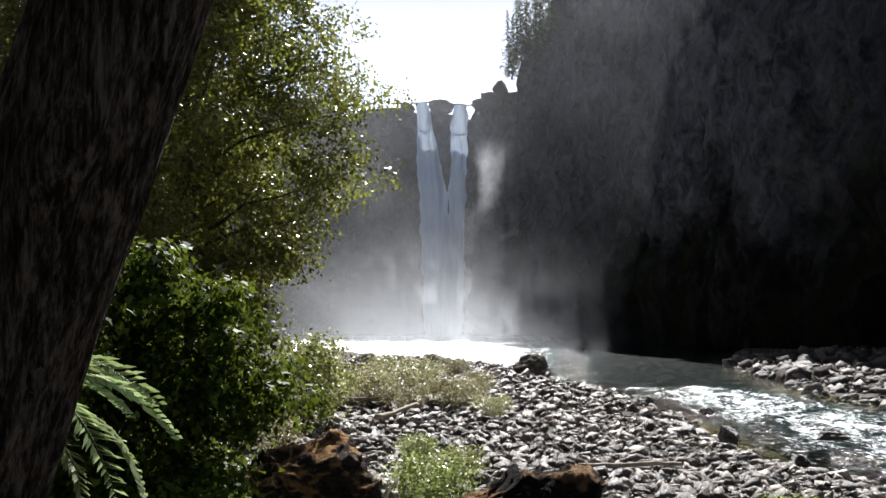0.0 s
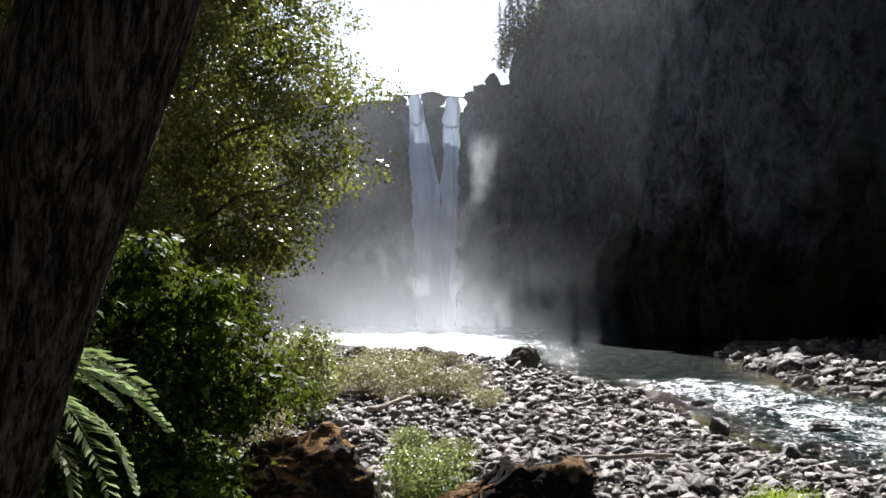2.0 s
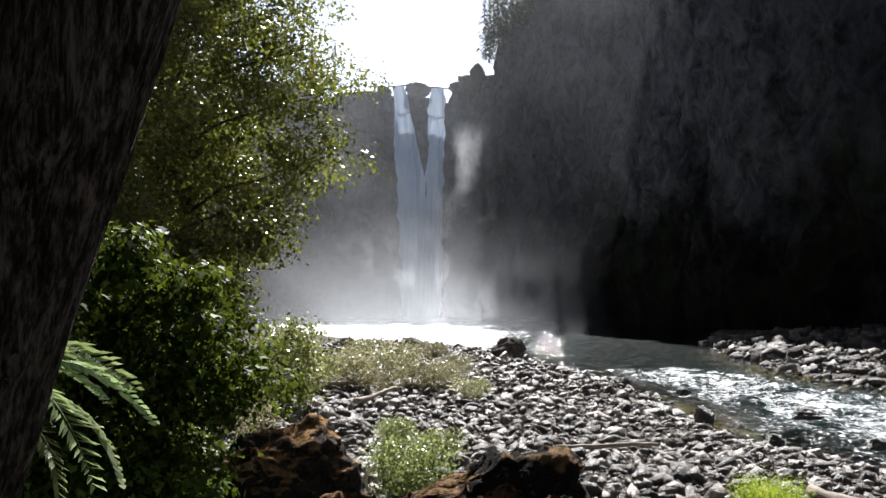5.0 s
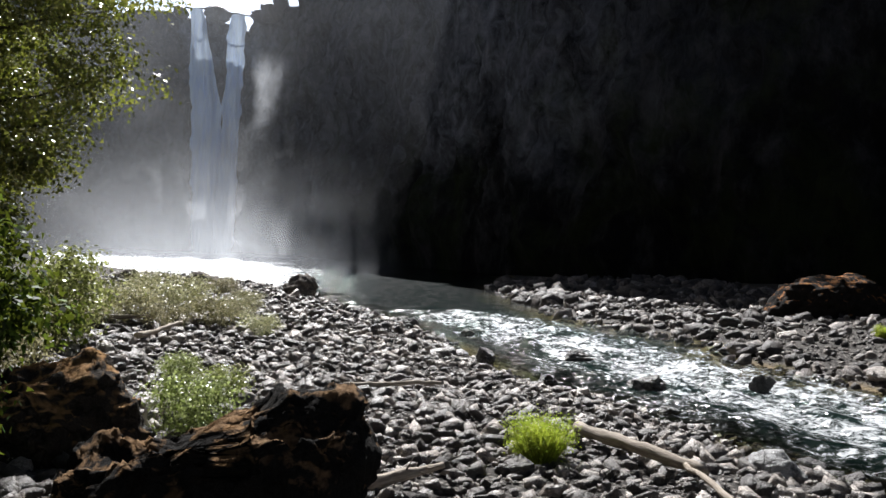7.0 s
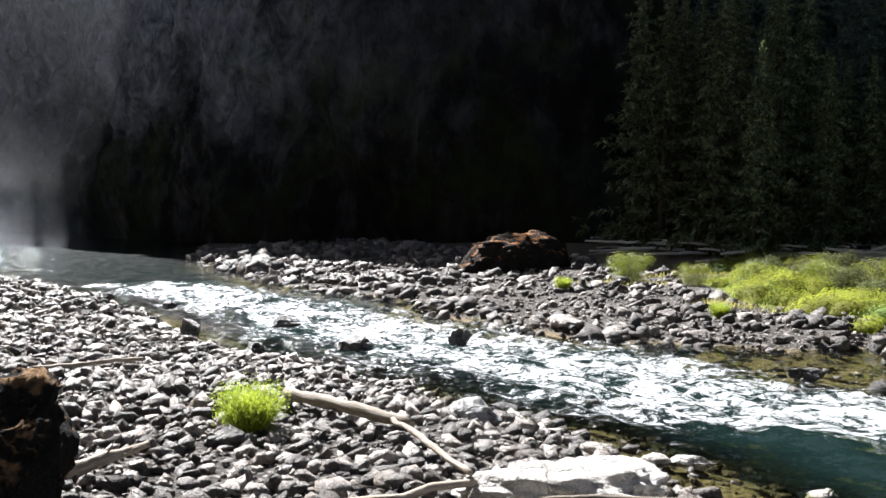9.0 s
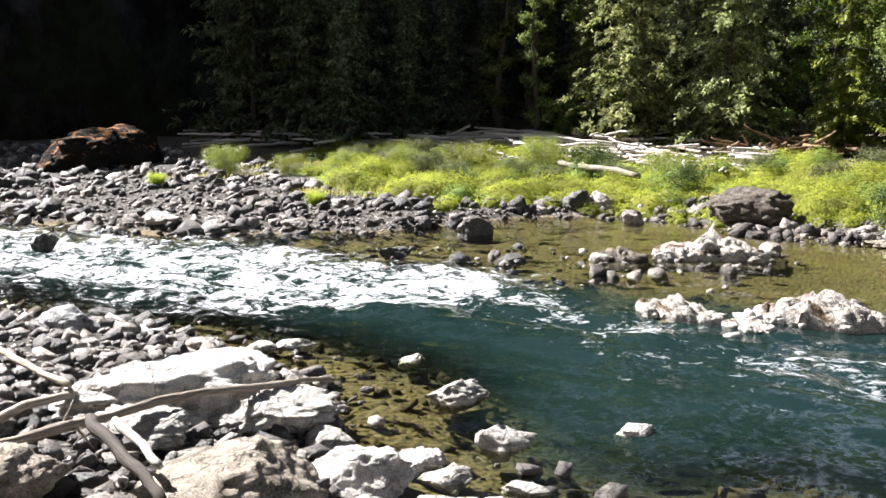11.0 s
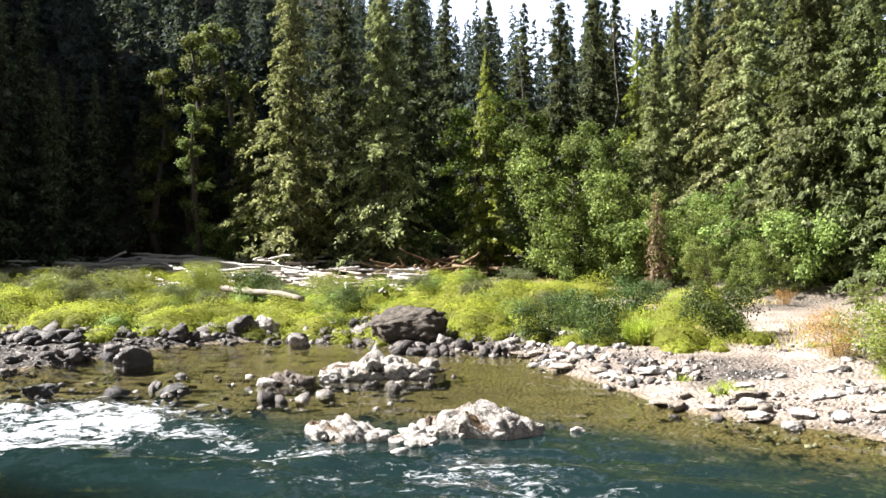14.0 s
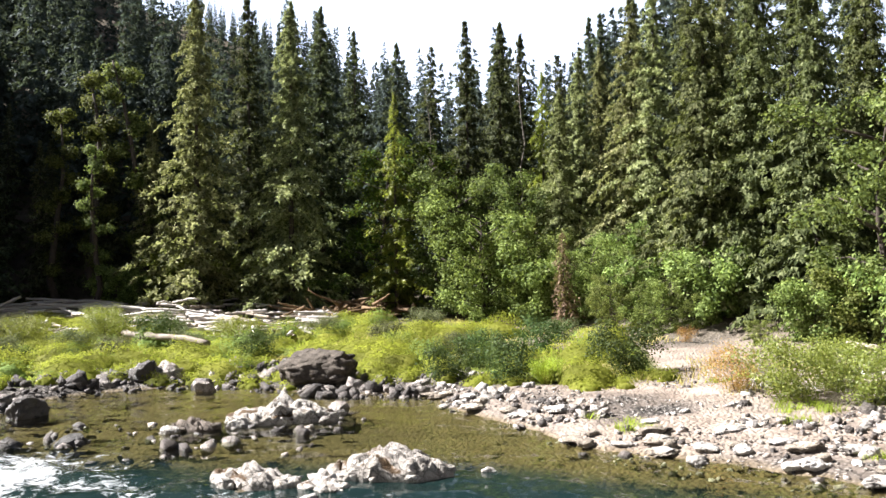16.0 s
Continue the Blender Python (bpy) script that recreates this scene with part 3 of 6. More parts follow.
def rapid(x, y):
    """How white the water is: broken foam, and sun glitter painted on the pool."""
    mid = np.interp(y, (15, 19, 23, 33, 45, 60, 72, 90), (30.0, 27, 26, 26.5, 25, 24, 23, 22))
    wide = np.interp(y, (12, 15, 19, 23, 33, 45, 60, 90), (2, 4, 7.5, 10, 12, 11, 10, 8))
    across = 1.15 * np.exp(-(np.abs(x - mid) / wide) ** 2.4)
    along = smooth(11, 20, y) * smooth(92, 82, y) * np.interp(y, (18, 30, 50, 84), (0.92, 0.84, 0.82, 0.8))
    tongue = 0.72 * np.exp(-((x - (25.0 - 0.2 * (10 - y))) / 4.5) ** 2) * smooth(-8, 2, y) * smooth(22, 12, y)
    base = np.exp(-((x - 0) ** 2 + (y - 312) ** 2) / 30 ** 2)
    # pool foam that also paints its sun glitter, bounded by a camera bearing
    pool = 1.1 * smooth(92, 122, y) * smooth(0.21, 0.05, x / np.maximum(y, 1.0))
    riffle = 0.85 * np.exp(-((x - np.interp(y, (0.9, 6.4, 13.7), (21.8, 24.6, 26.1)) + 0.5 * vnoise(x * 0.4, y * 0.4, 2.0)) / 0.9) ** 2) * smooth(-2.1, 1.9, y) * smooth(17.7, 12.7, y)
    return np.clip(across * along + np.maximum(tongue, riffle), 0, 1) * (1 - smooth(96, 118, y)) + np.clip(base + pool, 0, 1.4)


def water_z(x, y):
    r = rapid(x, y)
    r = r * smooth(110, 90, y)
    wave = fbm(x * 0.8, y * 0.45, 1.0, 4)
    pool = smooth(66, 100, y) * smooth(0.17, 0.11, x / np.maximum(y, 1.0)) * (0.16 * fbm(x * 0.9, y * 1.0, 5.0, 3) + 0.03 * vnoise(x * 2.5, y * 2.5))
    return 0.02 * wave + pool + r * (0.2 * wave + 0.08 * vnoise(x * 2.2, y * 1.5))


xs = axis((-120, -40, 6), (-40, 6, 0.8), (6, 54, 0.4), (54, 75, 0.8), (75, 100, 4))
ys = axis((-420, -24, 12), (-24, 90, 0.4), (90, 290, 1.0), (290, 340, 6))
me = mesh_np("river_water", *sheet(xs, ys, water_z), WATER, True)
co = np.empty(len(me.vertices) * 3, np.float32)
me.vertices.foreach_get("co", co)
co = co.reshape(-1, 3)
me.attributes.new("foam_glitter", "FLOAT", "POINT").data.foreach_set("value", rapid(co[:, 0], co[:, 1]).astype(np.float32))
me.attributes.new("chop", "FLOAT", "POINT").data.foreach_set("value", ((1 - 0.5 * smooth(31, 36, co[:, 0]) * smooth(34, 28, co[:, 1])) * (0.13 + 0.87 * smooth(12, 50, co[:, 1]) + 0.5 * smooth(28, 45, co[:, 1]) * smooth(92, 80, co[:, 1])) * (1 - 0.9 * smooth(80, 88, co[:, 1]) * smooth(0.12, 0.19, co[:, 0] / np.maximum(co[:, 1], 1.0)))).astype(np.float32))
me.attributes.new("deepness", "FLOAT", "POINT").data.foreach_set("value", (0.9 * smooth(0.35, 1.55, -ground_z(co[:, 0], co[:, 1]))).astype(np.float32))
water = part("water", me)
tagged(water, "clear green river water with white rapids", "river", kind="structure")

# ---- cliffs: basalt walls swept along a plan line, leaning back, with a wooded top ----
CLIFF, nt, b = material("basalt_cliff_with_haze", 0.9, 0.04)
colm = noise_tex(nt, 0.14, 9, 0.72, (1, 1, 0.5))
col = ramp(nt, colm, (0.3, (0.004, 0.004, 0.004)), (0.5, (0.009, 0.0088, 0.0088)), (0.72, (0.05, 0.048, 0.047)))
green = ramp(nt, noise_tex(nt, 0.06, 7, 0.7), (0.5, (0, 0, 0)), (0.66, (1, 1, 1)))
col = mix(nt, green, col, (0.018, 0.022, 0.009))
# haze painted as a blue-grey lightening of the upper wall, broken up by noise
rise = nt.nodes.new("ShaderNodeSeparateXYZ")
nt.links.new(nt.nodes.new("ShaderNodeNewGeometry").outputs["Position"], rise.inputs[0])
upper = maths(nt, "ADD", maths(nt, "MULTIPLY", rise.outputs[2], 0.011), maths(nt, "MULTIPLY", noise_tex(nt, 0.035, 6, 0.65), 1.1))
haze_lift = maths(nt, "MULTIPLY", ramp(nt, upper, (0.8, (0, 0, 0)), (1.6, (1, 1, 1))), ramp(nt, noise_tex(nt, 0.22, 9, 0.75, (1, 1, 0.6), distort=0.6), (0.36, (0.1, 0.1, 0.1)), (0.68, (1, 1, 1))))
bare = nt.nodes.new("ShaderNodeMapRange")           # the near end of the wall gets none of this haze tone
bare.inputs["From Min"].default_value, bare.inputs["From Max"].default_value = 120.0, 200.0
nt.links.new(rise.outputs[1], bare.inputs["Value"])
col = mix(nt, maths(nt, "MULTIPLY", haze_lift, bare.outputs[0]), col, (0.165, 0.168, 0.185))
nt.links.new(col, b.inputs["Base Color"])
bump(nt, b, noise_tex(nt, 0.4, 9, 0.7, (1, 1, 0.3)), 1.0, 1.5)


def cliff_mesh(line, heights, lean, back, step=2.0, seed=0.0):
    line, heights, lean = np.array(line, float), np.array(heights, float), np.array(lean, float)
    seg = np.concatenate([[0], np.cumsum(np.linalg.norm(np.diff(line, axis=0), axis=1))])
    u = np.arange(0, seg[-1], step)
    px, py = np.interp(u, seg, line[:, 0]), np.interp(u, seg, line[:, 1])
    h, ln = np.interp(u, seg, heights), np.interp(u, seg, lean)
    dx, dy = np.gradient(px), np.gradient(py)
    d = np.hypot(dx, dy)
    nx, ny = dy / d, -dx / d                     # outwards, away from the river's side
    k = np.ones(9) / 9
    nx, ny = np.convolve(np.pad(nx, 4, "edge"), k, "valid"), np.convolve(np.pad(ny, 4, "edge"), k, "valid")
    h = h + 5 * fbm(u * 0.05, seed, 0.0, 3)
    nv = 104
    v = np.linspace(0, 1, nv)
    U, V = np.meshgrid(u, v, indexing="ij")
    Hh = h[:, None] * V - 3
    out = ln[:, None] * Hh
    colu = np.abs(vnoise(U * 0.16, V * 0.8, seed)) * 3.0 + fbm(U * 0.045, Hh * 0.03, seed, 5) * 4.0 + fbm(U * 0.22, Hh * 0.17, seed + 5, 5) * 2.1 + 1.2 * np.round(1.5 * fbm(U * 0.12, Hh * 0.06, seed + 8, 3))
    out = out - colu * smooth(0, 0.12, V)
    X, Y = px[:, None] + nx[:, None] * out, py[:, None] + ny[:, None] * out
    verts = np.stack([X, Y, Hh], 2)
    tail = []
    for f in (0.15, 0.5, 1.0):
        tx, ty = verts[:, -1, 0] + nx * back * f, verts[:, -1, 1] + ny * back * f
        tail.append(np.stack([tx, ty, h - 3 + 2 * fbm(tx * 0.05, ty * 0.05) - (30 * f if f == 1.0 else 0)], 1)[:, None])
    verts = np.concatenate([verts, *tail], 1)
    return verts.reshape(-1, 3), grid_faces(len(u), nv + 3), (px, py, nx, ny, h, ln)


# the line runs so that the outward side (dy, -dx) is away from the pool
RIGHT = [(114, 94), (97, 110), (83, 129), (72, 152), (62, 186), (53, 226), (43, 266), (32, 298), (23.5, 307), (21.5, 309), (11, 321), (9, 340)]
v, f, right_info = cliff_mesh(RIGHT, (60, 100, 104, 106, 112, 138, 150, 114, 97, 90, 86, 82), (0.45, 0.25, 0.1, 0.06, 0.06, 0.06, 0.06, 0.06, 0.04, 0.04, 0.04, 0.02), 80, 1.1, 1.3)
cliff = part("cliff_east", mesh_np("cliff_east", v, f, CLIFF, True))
tagged(cliff, "dark shaded basalt cliff wall with mossy ledges and painted haze", "cliff", kind="structure")
v, f, _ = cliff_mesh([(196, 88), (150, 94), (120, 100)], (62, 84, 76), (0.5, 0.5, 0.45), 60, 2.0, 6.6)
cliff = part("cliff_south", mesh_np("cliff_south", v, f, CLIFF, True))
tagged(cliff, "dark wooded slope beyond the cliff", "cliff", kind="structure")
LEFT = [(-9, 340), (-10, 322), (-30, 318), (-60, 310), (-85, 270), (-95, 200), (-80, 140)]
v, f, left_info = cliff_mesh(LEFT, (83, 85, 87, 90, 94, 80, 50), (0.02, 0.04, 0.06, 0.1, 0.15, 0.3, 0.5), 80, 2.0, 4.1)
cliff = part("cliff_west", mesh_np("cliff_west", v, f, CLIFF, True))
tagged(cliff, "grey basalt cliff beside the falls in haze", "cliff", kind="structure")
# the lip and the wall behind the two streams
LIP = [(13, 333), (5, 331), (-5, 331), (-14, 332)]
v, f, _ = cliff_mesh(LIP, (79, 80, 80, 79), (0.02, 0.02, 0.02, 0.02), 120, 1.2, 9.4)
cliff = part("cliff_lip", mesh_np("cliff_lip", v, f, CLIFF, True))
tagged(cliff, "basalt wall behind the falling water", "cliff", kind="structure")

# ---- waterfall: two ribbons that meet half way down ----
FALL, nt, b = material("falling_water", 0.5, 0.3)
strand = noise_tex(nt, 0.5, 8, 0.65, (1.6, 1, 0.2), distort=0.5)
# blue of the skylit shade is put into the water's colour
nt.links.new(ramp(nt, strand, (0.3, (0.42, 0.6, 0.95)), (0.62, (0.7, 0.85, 1.0))), b.inputs["Base Color"])
bump(nt, b, strand, 0.4, 0.4)
glow_through = nt.nodes.new("ShaderNodeBsdfTranslucent")
glow_through.inputs["Color"].default_value = (0.72, 0.83, 0.97, 1)
sheer = nt.nodes.new("ShaderNodeMixShader")
sheer.inputs[0].default_value = 0.12
nt.links.new(b.outputs[0], sheer.inputs[1])
nt.links.new(glow_through.outputs[0], sheer.inputs[2])
nt.links.new(sheer.outputs[0], nt.nodes["Material Output"].inputs["Surface"])


def stream(y0, top, left_at, right_at, seed):
    """A ribbon from the lip down: half-widths change with height."""
    nu, nv = 28, 90
    s, w = np.meshgrid(np.linspace(0, 1, nu), np.linspace(0, 1, nv), indexing="ij")
    z = top * (1 - w)
    xl = np.interp(w, np.linspace(0, 1, len(left_at)), left_at)
    xr = np.interp(w, np.linspace(0, 1, len(right_at)), right_at)
    edge = 0.5 * fbm(z * 0.25, s * 2, seed, 3)
    x = xl + (xr - xl) * s + edge
    bulge = 3.2 * w ** 0.6 + 1.2 * np.sin(np.pi * s) + 0.9 * fbm(x * 0.7, z * 0.08, seed, 4)
    front = np.stack([x, y0 - bulge, z], 2).reshape(-1, 3)
    return front, grid_faces(nu, nv)


falls = new("waterfall")
falls.location = (0, 318, 0)
tagged(falls, "tall twin waterfall, two white streams merging", "waterfall")
for nm, args in (("left_stream", (0, 81, (-9.3, -8.9, -8.3, -7.8, -7.0, -6.0), (-5.3, -1.6, 1.6, 2.6, 3.2, 3.6), 2.0)),
                 ("right_stream", (-0.9, 80, (3.2, 2.6, 2.2, 1.2, 0.5, 0.0), (8.7, 8.4, 8.0, 7.6, 7.0, 6.4), 6.0))):
    part(nm, mesh_np(nm, *stream(*args), FALL, True), falls, "white falling water ribbon with sky-blue shade in its colour")


# ---- stones ----
def ico(sub):
    bm = bmesh.new()
    bmesh.ops.create_icosphere(bm, subdivisions=sub, radius=1.0)
    v = np.array([p.co[:] for p in bm.verts])
    f = np.array([[q.index for q in p.verts] for p in bm.faces])
    bm.free()
    return v, f


ICO = {s: ico(s) for s in (1, 2, 3, 4, 5, 6)}


def stone_shape(sub, seed, squash=0.62, rugged=0.28, cut=5):
    """A rounded, worn stone: an uneven ball with a few planes knocked off."""
    r = np.random.default_rng(seed)
    v, f = ICO[sub]
    v = v.copy()
    for _ in range(cut):
        n = r.normal(size=3)
        n /= np.linalg.norm(n)
        d = r.uniform(0.5, 0.85)
        over = np.maximum(v @ n - d, 0)
        v -= over[:, None] * n * 0.94
    q = seed * 3.1
    v *= (1 + (rugged * 0.6 if sub > 2 else rugged) * fbm(v[:, 0] * 1.3 + q, v[:, 1] * 1.3, v[:, 2] * 1.3, 3 if sub > 2 else 2))[:, None]
    for _ in range(cut if sub > 2 else 0):
        n = r.normal(size=3)
        n /= np.linalg.norm(n)
        over = np.maximum(v @ n - r.uniform(0.55, 0.8), 0)
        v -= over[:, None] * n * 0.97
    if sub > 2:
        ridged = 1 - np.abs(fbm(v[:, 0] * 2.6 + q, v[:, 1] * 2.6, v[:, 2] * 3.4, 3))
        v *= (1 + 0.12 * (ridged - 0.6) + 0.1 * fbm(v[:, 0] * 6 + q, v[:, 1] * 6, v[:, 2] * 6, 4, 0.6))[:, None]
    v *= np.array([1.0, r.uniform(0.65, 0.9), squash * r.uniform(0.8, 1.15)])
    return v, f


def shard(seed):
    """A small angular stone of a few flat faces."""
    r = np.random.default_rng(seed)
    if seed % 3:
        v, f = ICO[1]
        v = v * r.uniform(0.62, 1.12, (len(v), 1))
    else:
        v = np.array([(x, y, z) for x in (-1, 1) for y in (-1, 1) for z in (-1, 1)], float) * 0.72
        v = v + r.uniform(-0.26, 0.26, v.shape)
        q = [(0, 1, 3, 2), (4, 6, 7, 5), (0, 4, 5, 1), (2, 3, 7, 6), (0, 2, 6, 4), (1, 5, 7, 3)]
        f = np.array([t for a, b_, c, d in q for t in ((a, b_, c), (a, c, d))])
    return v * np.array([1.0, r.uniform(0.6, 0.95), r.uniform(0.38, 0.66)]), f


SMALL = [shard(20 + i) for i in range(18)]


def scatter_mesh(name, pos, size, mat, shapes, tilt=0.35):
    """Many stones joined in one mesh."""
    vs, fs, o = [], [], 0
    for p, s in zip(pos, size):
        v, f = shapes[rng.integers(len(shapes))]
        m = np.array(Euler((rng.normal(0, tilt), rng.normal(0, tilt), rng.uniform(0, 6.28))).to_matrix())
        vs.append((v * s * rng.uniform(0.6, 1.35, 3)) @ m.T + p)
        fs.append(f + o)
        o += len(v)
    return mesh_np(name, np.vstack(vs), np.vstack(fs), mat)


def pick(n, x0, x1, y0, y1, keep):
    x, y = rng.uniform(x0, x1, n), rng.uniform(y0, y1, n)
    k = keep(x, y)
    return x[k], y[k]


def stones_at(x, y, size, sink=0.25):
    return np.stack([x, y, ground_z(x, y) + size * (0.5 - sink)], 1)


def boulder(name, x, y, w, d, h, mat, label, seed, turn=0.0, base=None, sub=4, rugged=0.3, cut=6, category="boulder", group=""):
    v, f = stone_shape(sub, seed, 1.0, rugged, cut)
    v = v / np.abs(v).max(0)
    v = v * np.array([w / 2, d / 2, h * 0.62])
    me = mesh_np(name, v, f, mat, False)
    z = float(ground_z(x, y)) if base is None else base
    ob = part(name, me)
    ob.matrix_world = pose(x, y, z + h * 0.38, 0, 0, turn)
    tagged(ob, label, category, group)
    return ob


# ---- trees ----
def conifer(h, r, branches, sprays, seed, droop=0.35, bare=0.08, size=0.6, full=0.75, hang=0.35):
    """Trunk mesh data and the crown: flat boughs of overlapping sprays, in loose whorls with gaps between them."""
    q = np.random.default_rng(seed)
    lean = q.normal(0, 0.01, 2)
    zt = np.linspace(0, h, 9)
    trunk = tube(np.stack([lean[0] * zt, lean[1] * zt, zt], 1), 0.0115 * h * (1 - zt / h * 0.95), 8, True, 0.05, seed)
    n = branches
    t = bare + (1 - bare) * ((np.arange(n) + q.uniform(-1.5, 1.5, n)) / n).clip(0, 0.995) ** 0.95
    az = np.arange(n) * 2.4 + q.normal(0, 0.5, n)
    L = r * ((1 - t) ** full) * q.uniform(0.5, 1.12, n) + 0.14
    L *= 1 + 0.4 * vnoise(az * 0.8, t * 7, seed)
    k = np.repeat(np.arange(n), sprays)
    c = q.integers(0, 5, len(k))                       # five tufts along each bough
    tuft_s, tuft_w = (np.arange(5) + 0.6 + q.uniform(-0.3, 0.3, (n, 5))) / 5.2, q.normal(0, 0.16, (n, 5))
    s = (tuft_s[k, c] + q.normal(0, 0.05, len(k))).clip(0.05, 1.08)
    rad = L[k] * s
    across = (tuft_w[k, c] + q.normal(0, 0.075, len(k))) * L[k] * (1.2 - s)
    rise = 0.16 * rad - droop * rad * s - 0.25 * np.abs(across)
    z = t[k] * h + rise + q.normal(0, 0.14, len(k))
    ca, sa = np.cos(az[k]), np.sin(az[k])
    p = np.stack([ca * rad - sa * across + lean[0] * z, sa * rad + ca * across + lean[1] * z, z], 1)
    sz = size * q.uniform(0.6, 1.35, len(k)) * (0.38 + 0.72 * (1 - t[k]))
    a2 = az[k] + np.sign(across) * q.uniform(0.1, 0.9, len(k)) + q.normal(0, 0.9, len(k))
    along = np.stack([np.cos(a2), np.sin(a2), -hang - 1.0 * droop * s + q.normal(0, 0.7, len(k))], 1)
    along /= np.linalg.norm(along, axis=1)[:, None]
    flat = np.stack([-sa, ca, q.normal(0, 0.45, len(k))], 1) + q.normal(0, 0.3, (len(k), 3))
    side = flat - (flat * along).sum(1)[:, None] * along
    side /= np.linalg.norm(side, axis=1)[:, None]
    w = sz[:, None] * 0.3
    v = np.stack([p + side * w, p + along * sz[:, None] * 1.2, p - side * w], 1)
    f = np.arange(len(k) * 3).reshape(-1, 3)
    return trunk, (v.reshape(-1, 3), f)


def leaves(centres, spread, per, size, seed, flat=0.8, fine=True):
    """Leaf blades scattered round centres, a bent quad each."""
    q = np.random.default_rng(seed)
    c = np.repeat(np.asarray(centres), per, axis=0)
    p = c + q.normal(0, 1, c.shape) * np.asarray(spread) * 0.5
    n = len(p)
    out = p - c
    out /= np.linalg.norm(out, axis=1)[:, None] + 1e-6
    up = out + np.array([0, 0, 0.45]) + q.normal(0, 0.5 * flat, (n, 3))
    up /= np.linalg.norm(up, axis=1)[:, None] + 1e-6
    along = q.normal(size=(n, 3)) + np.array([0, 0, -0.5])
    along -= (along * up).sum(1)[:, None] * up
    along /= np.linalg.norm(along, axis=1)[:, None] + 1e-6
    side = np.cross(along, up)
    s = size * q.uniform(0.6, 1.35, n)[:, None]
    v = np.stack([p, p + along * s * 0.5 + side * s * 0.36, p + along * s, p + along * s * 0.5 - side * s * 0.36], 1)
    if fine == "lobed":
        shape = ((0, 0), (0.22, 0.48), (0.45, 0.2), (1.0, 0.0), (0.45, -0.2), (0.22, -0.48))
        v = np.stack([p + along * s * a_ + side * s * b_ for a_, b_ in shape], 1)
        return v.reshape(-1, 3), np.arange(n * 6).reshape(-1, 6)
    if not fine:
        return v[:, (1, 2, 3)].reshape(-1, 3), np.arange(n * 3).reshape(-1, 3)
    return v.reshape(-1, 3), np.arange(n * 4).reshape(-1, 4)


def broadleaf(h, r, limbs, clumps, per, size, seed, low=0.25, spread=1.2, trunk_r=None, fine=True):
    """Trunk with limbs, and leaves in clumps at the limbs' ends and along them."""
    q = np.random.default_rng(seed)
    tr = trunk_r or 0.018 * h
    zt = np.linspace(0, h * 0.85, 7)
    bend = np.cumsum(q.normal(0, 0.02 * h, (7, 2)), 0) * (zt[:, None] > 0)
    axis_pts = np.column_stack([bend, zt])
    wood = [tube(axis_pts, tr * (1 - zt / h), 8, True, 0.06, seed)]
    cs = []
    for i in range(limbs):
        t = low + (1 - low) * (i + q.uniform(0, 1)) / limbs
        z0 = t * h * 0.85
        p0 = np.array([np.interp(z0, zt, bend[:, 0]), np.interp(z0, zt, bend[:, 1]), z0])
        az = i * 2.4 + q.normal(0, 0.4)
        L = r * (0.55 + 0.6 * math.sin(math.pi * min(1, max(0.12, 1.15 * (1 - t))))) * q.uniform(0.75, 1.1)
        s = np.linspace(0, 1, 6)
        pts = p0 + np.stack([np.cos(az) * L * s, np.sin(az) * L * s, 0.45 * L * s - 0.15 * L * s ** 3], 1) + q.normal(0, 0.04 * L, (6, 3)) * s[:, None]
        wood.append(tube(pts, tr * 0.38 * (1 - 0.85 * s), 5, True, 0.0, seed + i))
        for _ in range(clumps):
            u = q.uniform(0.3, 1.05)
            cs.append([np.interp(u, s, pts[:, k]) + q.normal(0, 0.1 * L) for k in range(3)])
    cs = np.array(cs)
    return wood, leaves(cs, (spread, spread, spread * 0.75), per, size, seed + 99, 0.8, fine)


def tree_thing(name, trunk, crown, bark, leaf, label, category, group, m):
    e = new(name)
    e.matrix_world = m
    limbs = trunk[1:] if isinstance(trunk, list) else []
    stem = trunk[0] if limbs else trunk
    if name not in ("alder_tree", "maple_tree") and limbs:
        stem, limbs = join(trunk), []
    stem = part("trunk", mesh_np("trunk", *stem, bark, True), e)
    for limb in limbs:
        part("limb", mesh_np("limb", *limb, bark, True), stem)
    part("crown", mesh_np("crown", *crown, leaf), e)
    return tagged(e, label, category, group)


# ================= things =================
# ---- boulders ----
def rocks(rows, mat, labels, seed, group, rugged=0.34, cut=9, depth=0.8, flat=False):
    for i, (x, y, w, h) in enumerate(rows):
        if flat:
            w, h = 1.32 * w, 0.74 * h
        z = float(ground_z(x, y))
        z = max(z, -0.12) - (0.3 if h > 1 else 0.15) * h
        boulder("boulder", x, y, w * 1.05, w * depth, h * (1.35 if h > 1 else 1.2), mat, labels[i % len(labels)], seed + i, (i * 47) % 60 - 75 if x > 10 else (i * 31) % 50,
                base=z, sub=5 if (w > 1.4 and x < 32) else 4 if w > 0.8 else 3, rugged=rugged, cut=cut, group=group)


RAPIDS_ROCKS = [
    (14.9, 48.6, 1.41, 0.92), (20.6, 49.1, 2.13, 0.86), (19.8, 39.3, 2.16, 0.80), (25.6, 38.8, 1.29, 0.90), (15.4, 40.3, 1.59, 0.70), (21.4, 23.8, 0.69, 0.37),
    (18.3, 23.6, 0.92, 0.31), (14.4, 67.6, 2.55, 1.25), (17.9, 63.2, 1.01, 0.51), (18.4, 34.1, 1.19, 0.30), (33.2, 24.0, 1.51, 0.48), (34.3, 18.6, 1.20, 0.45), (18.4, 24.8, 0.92, 0.35)]
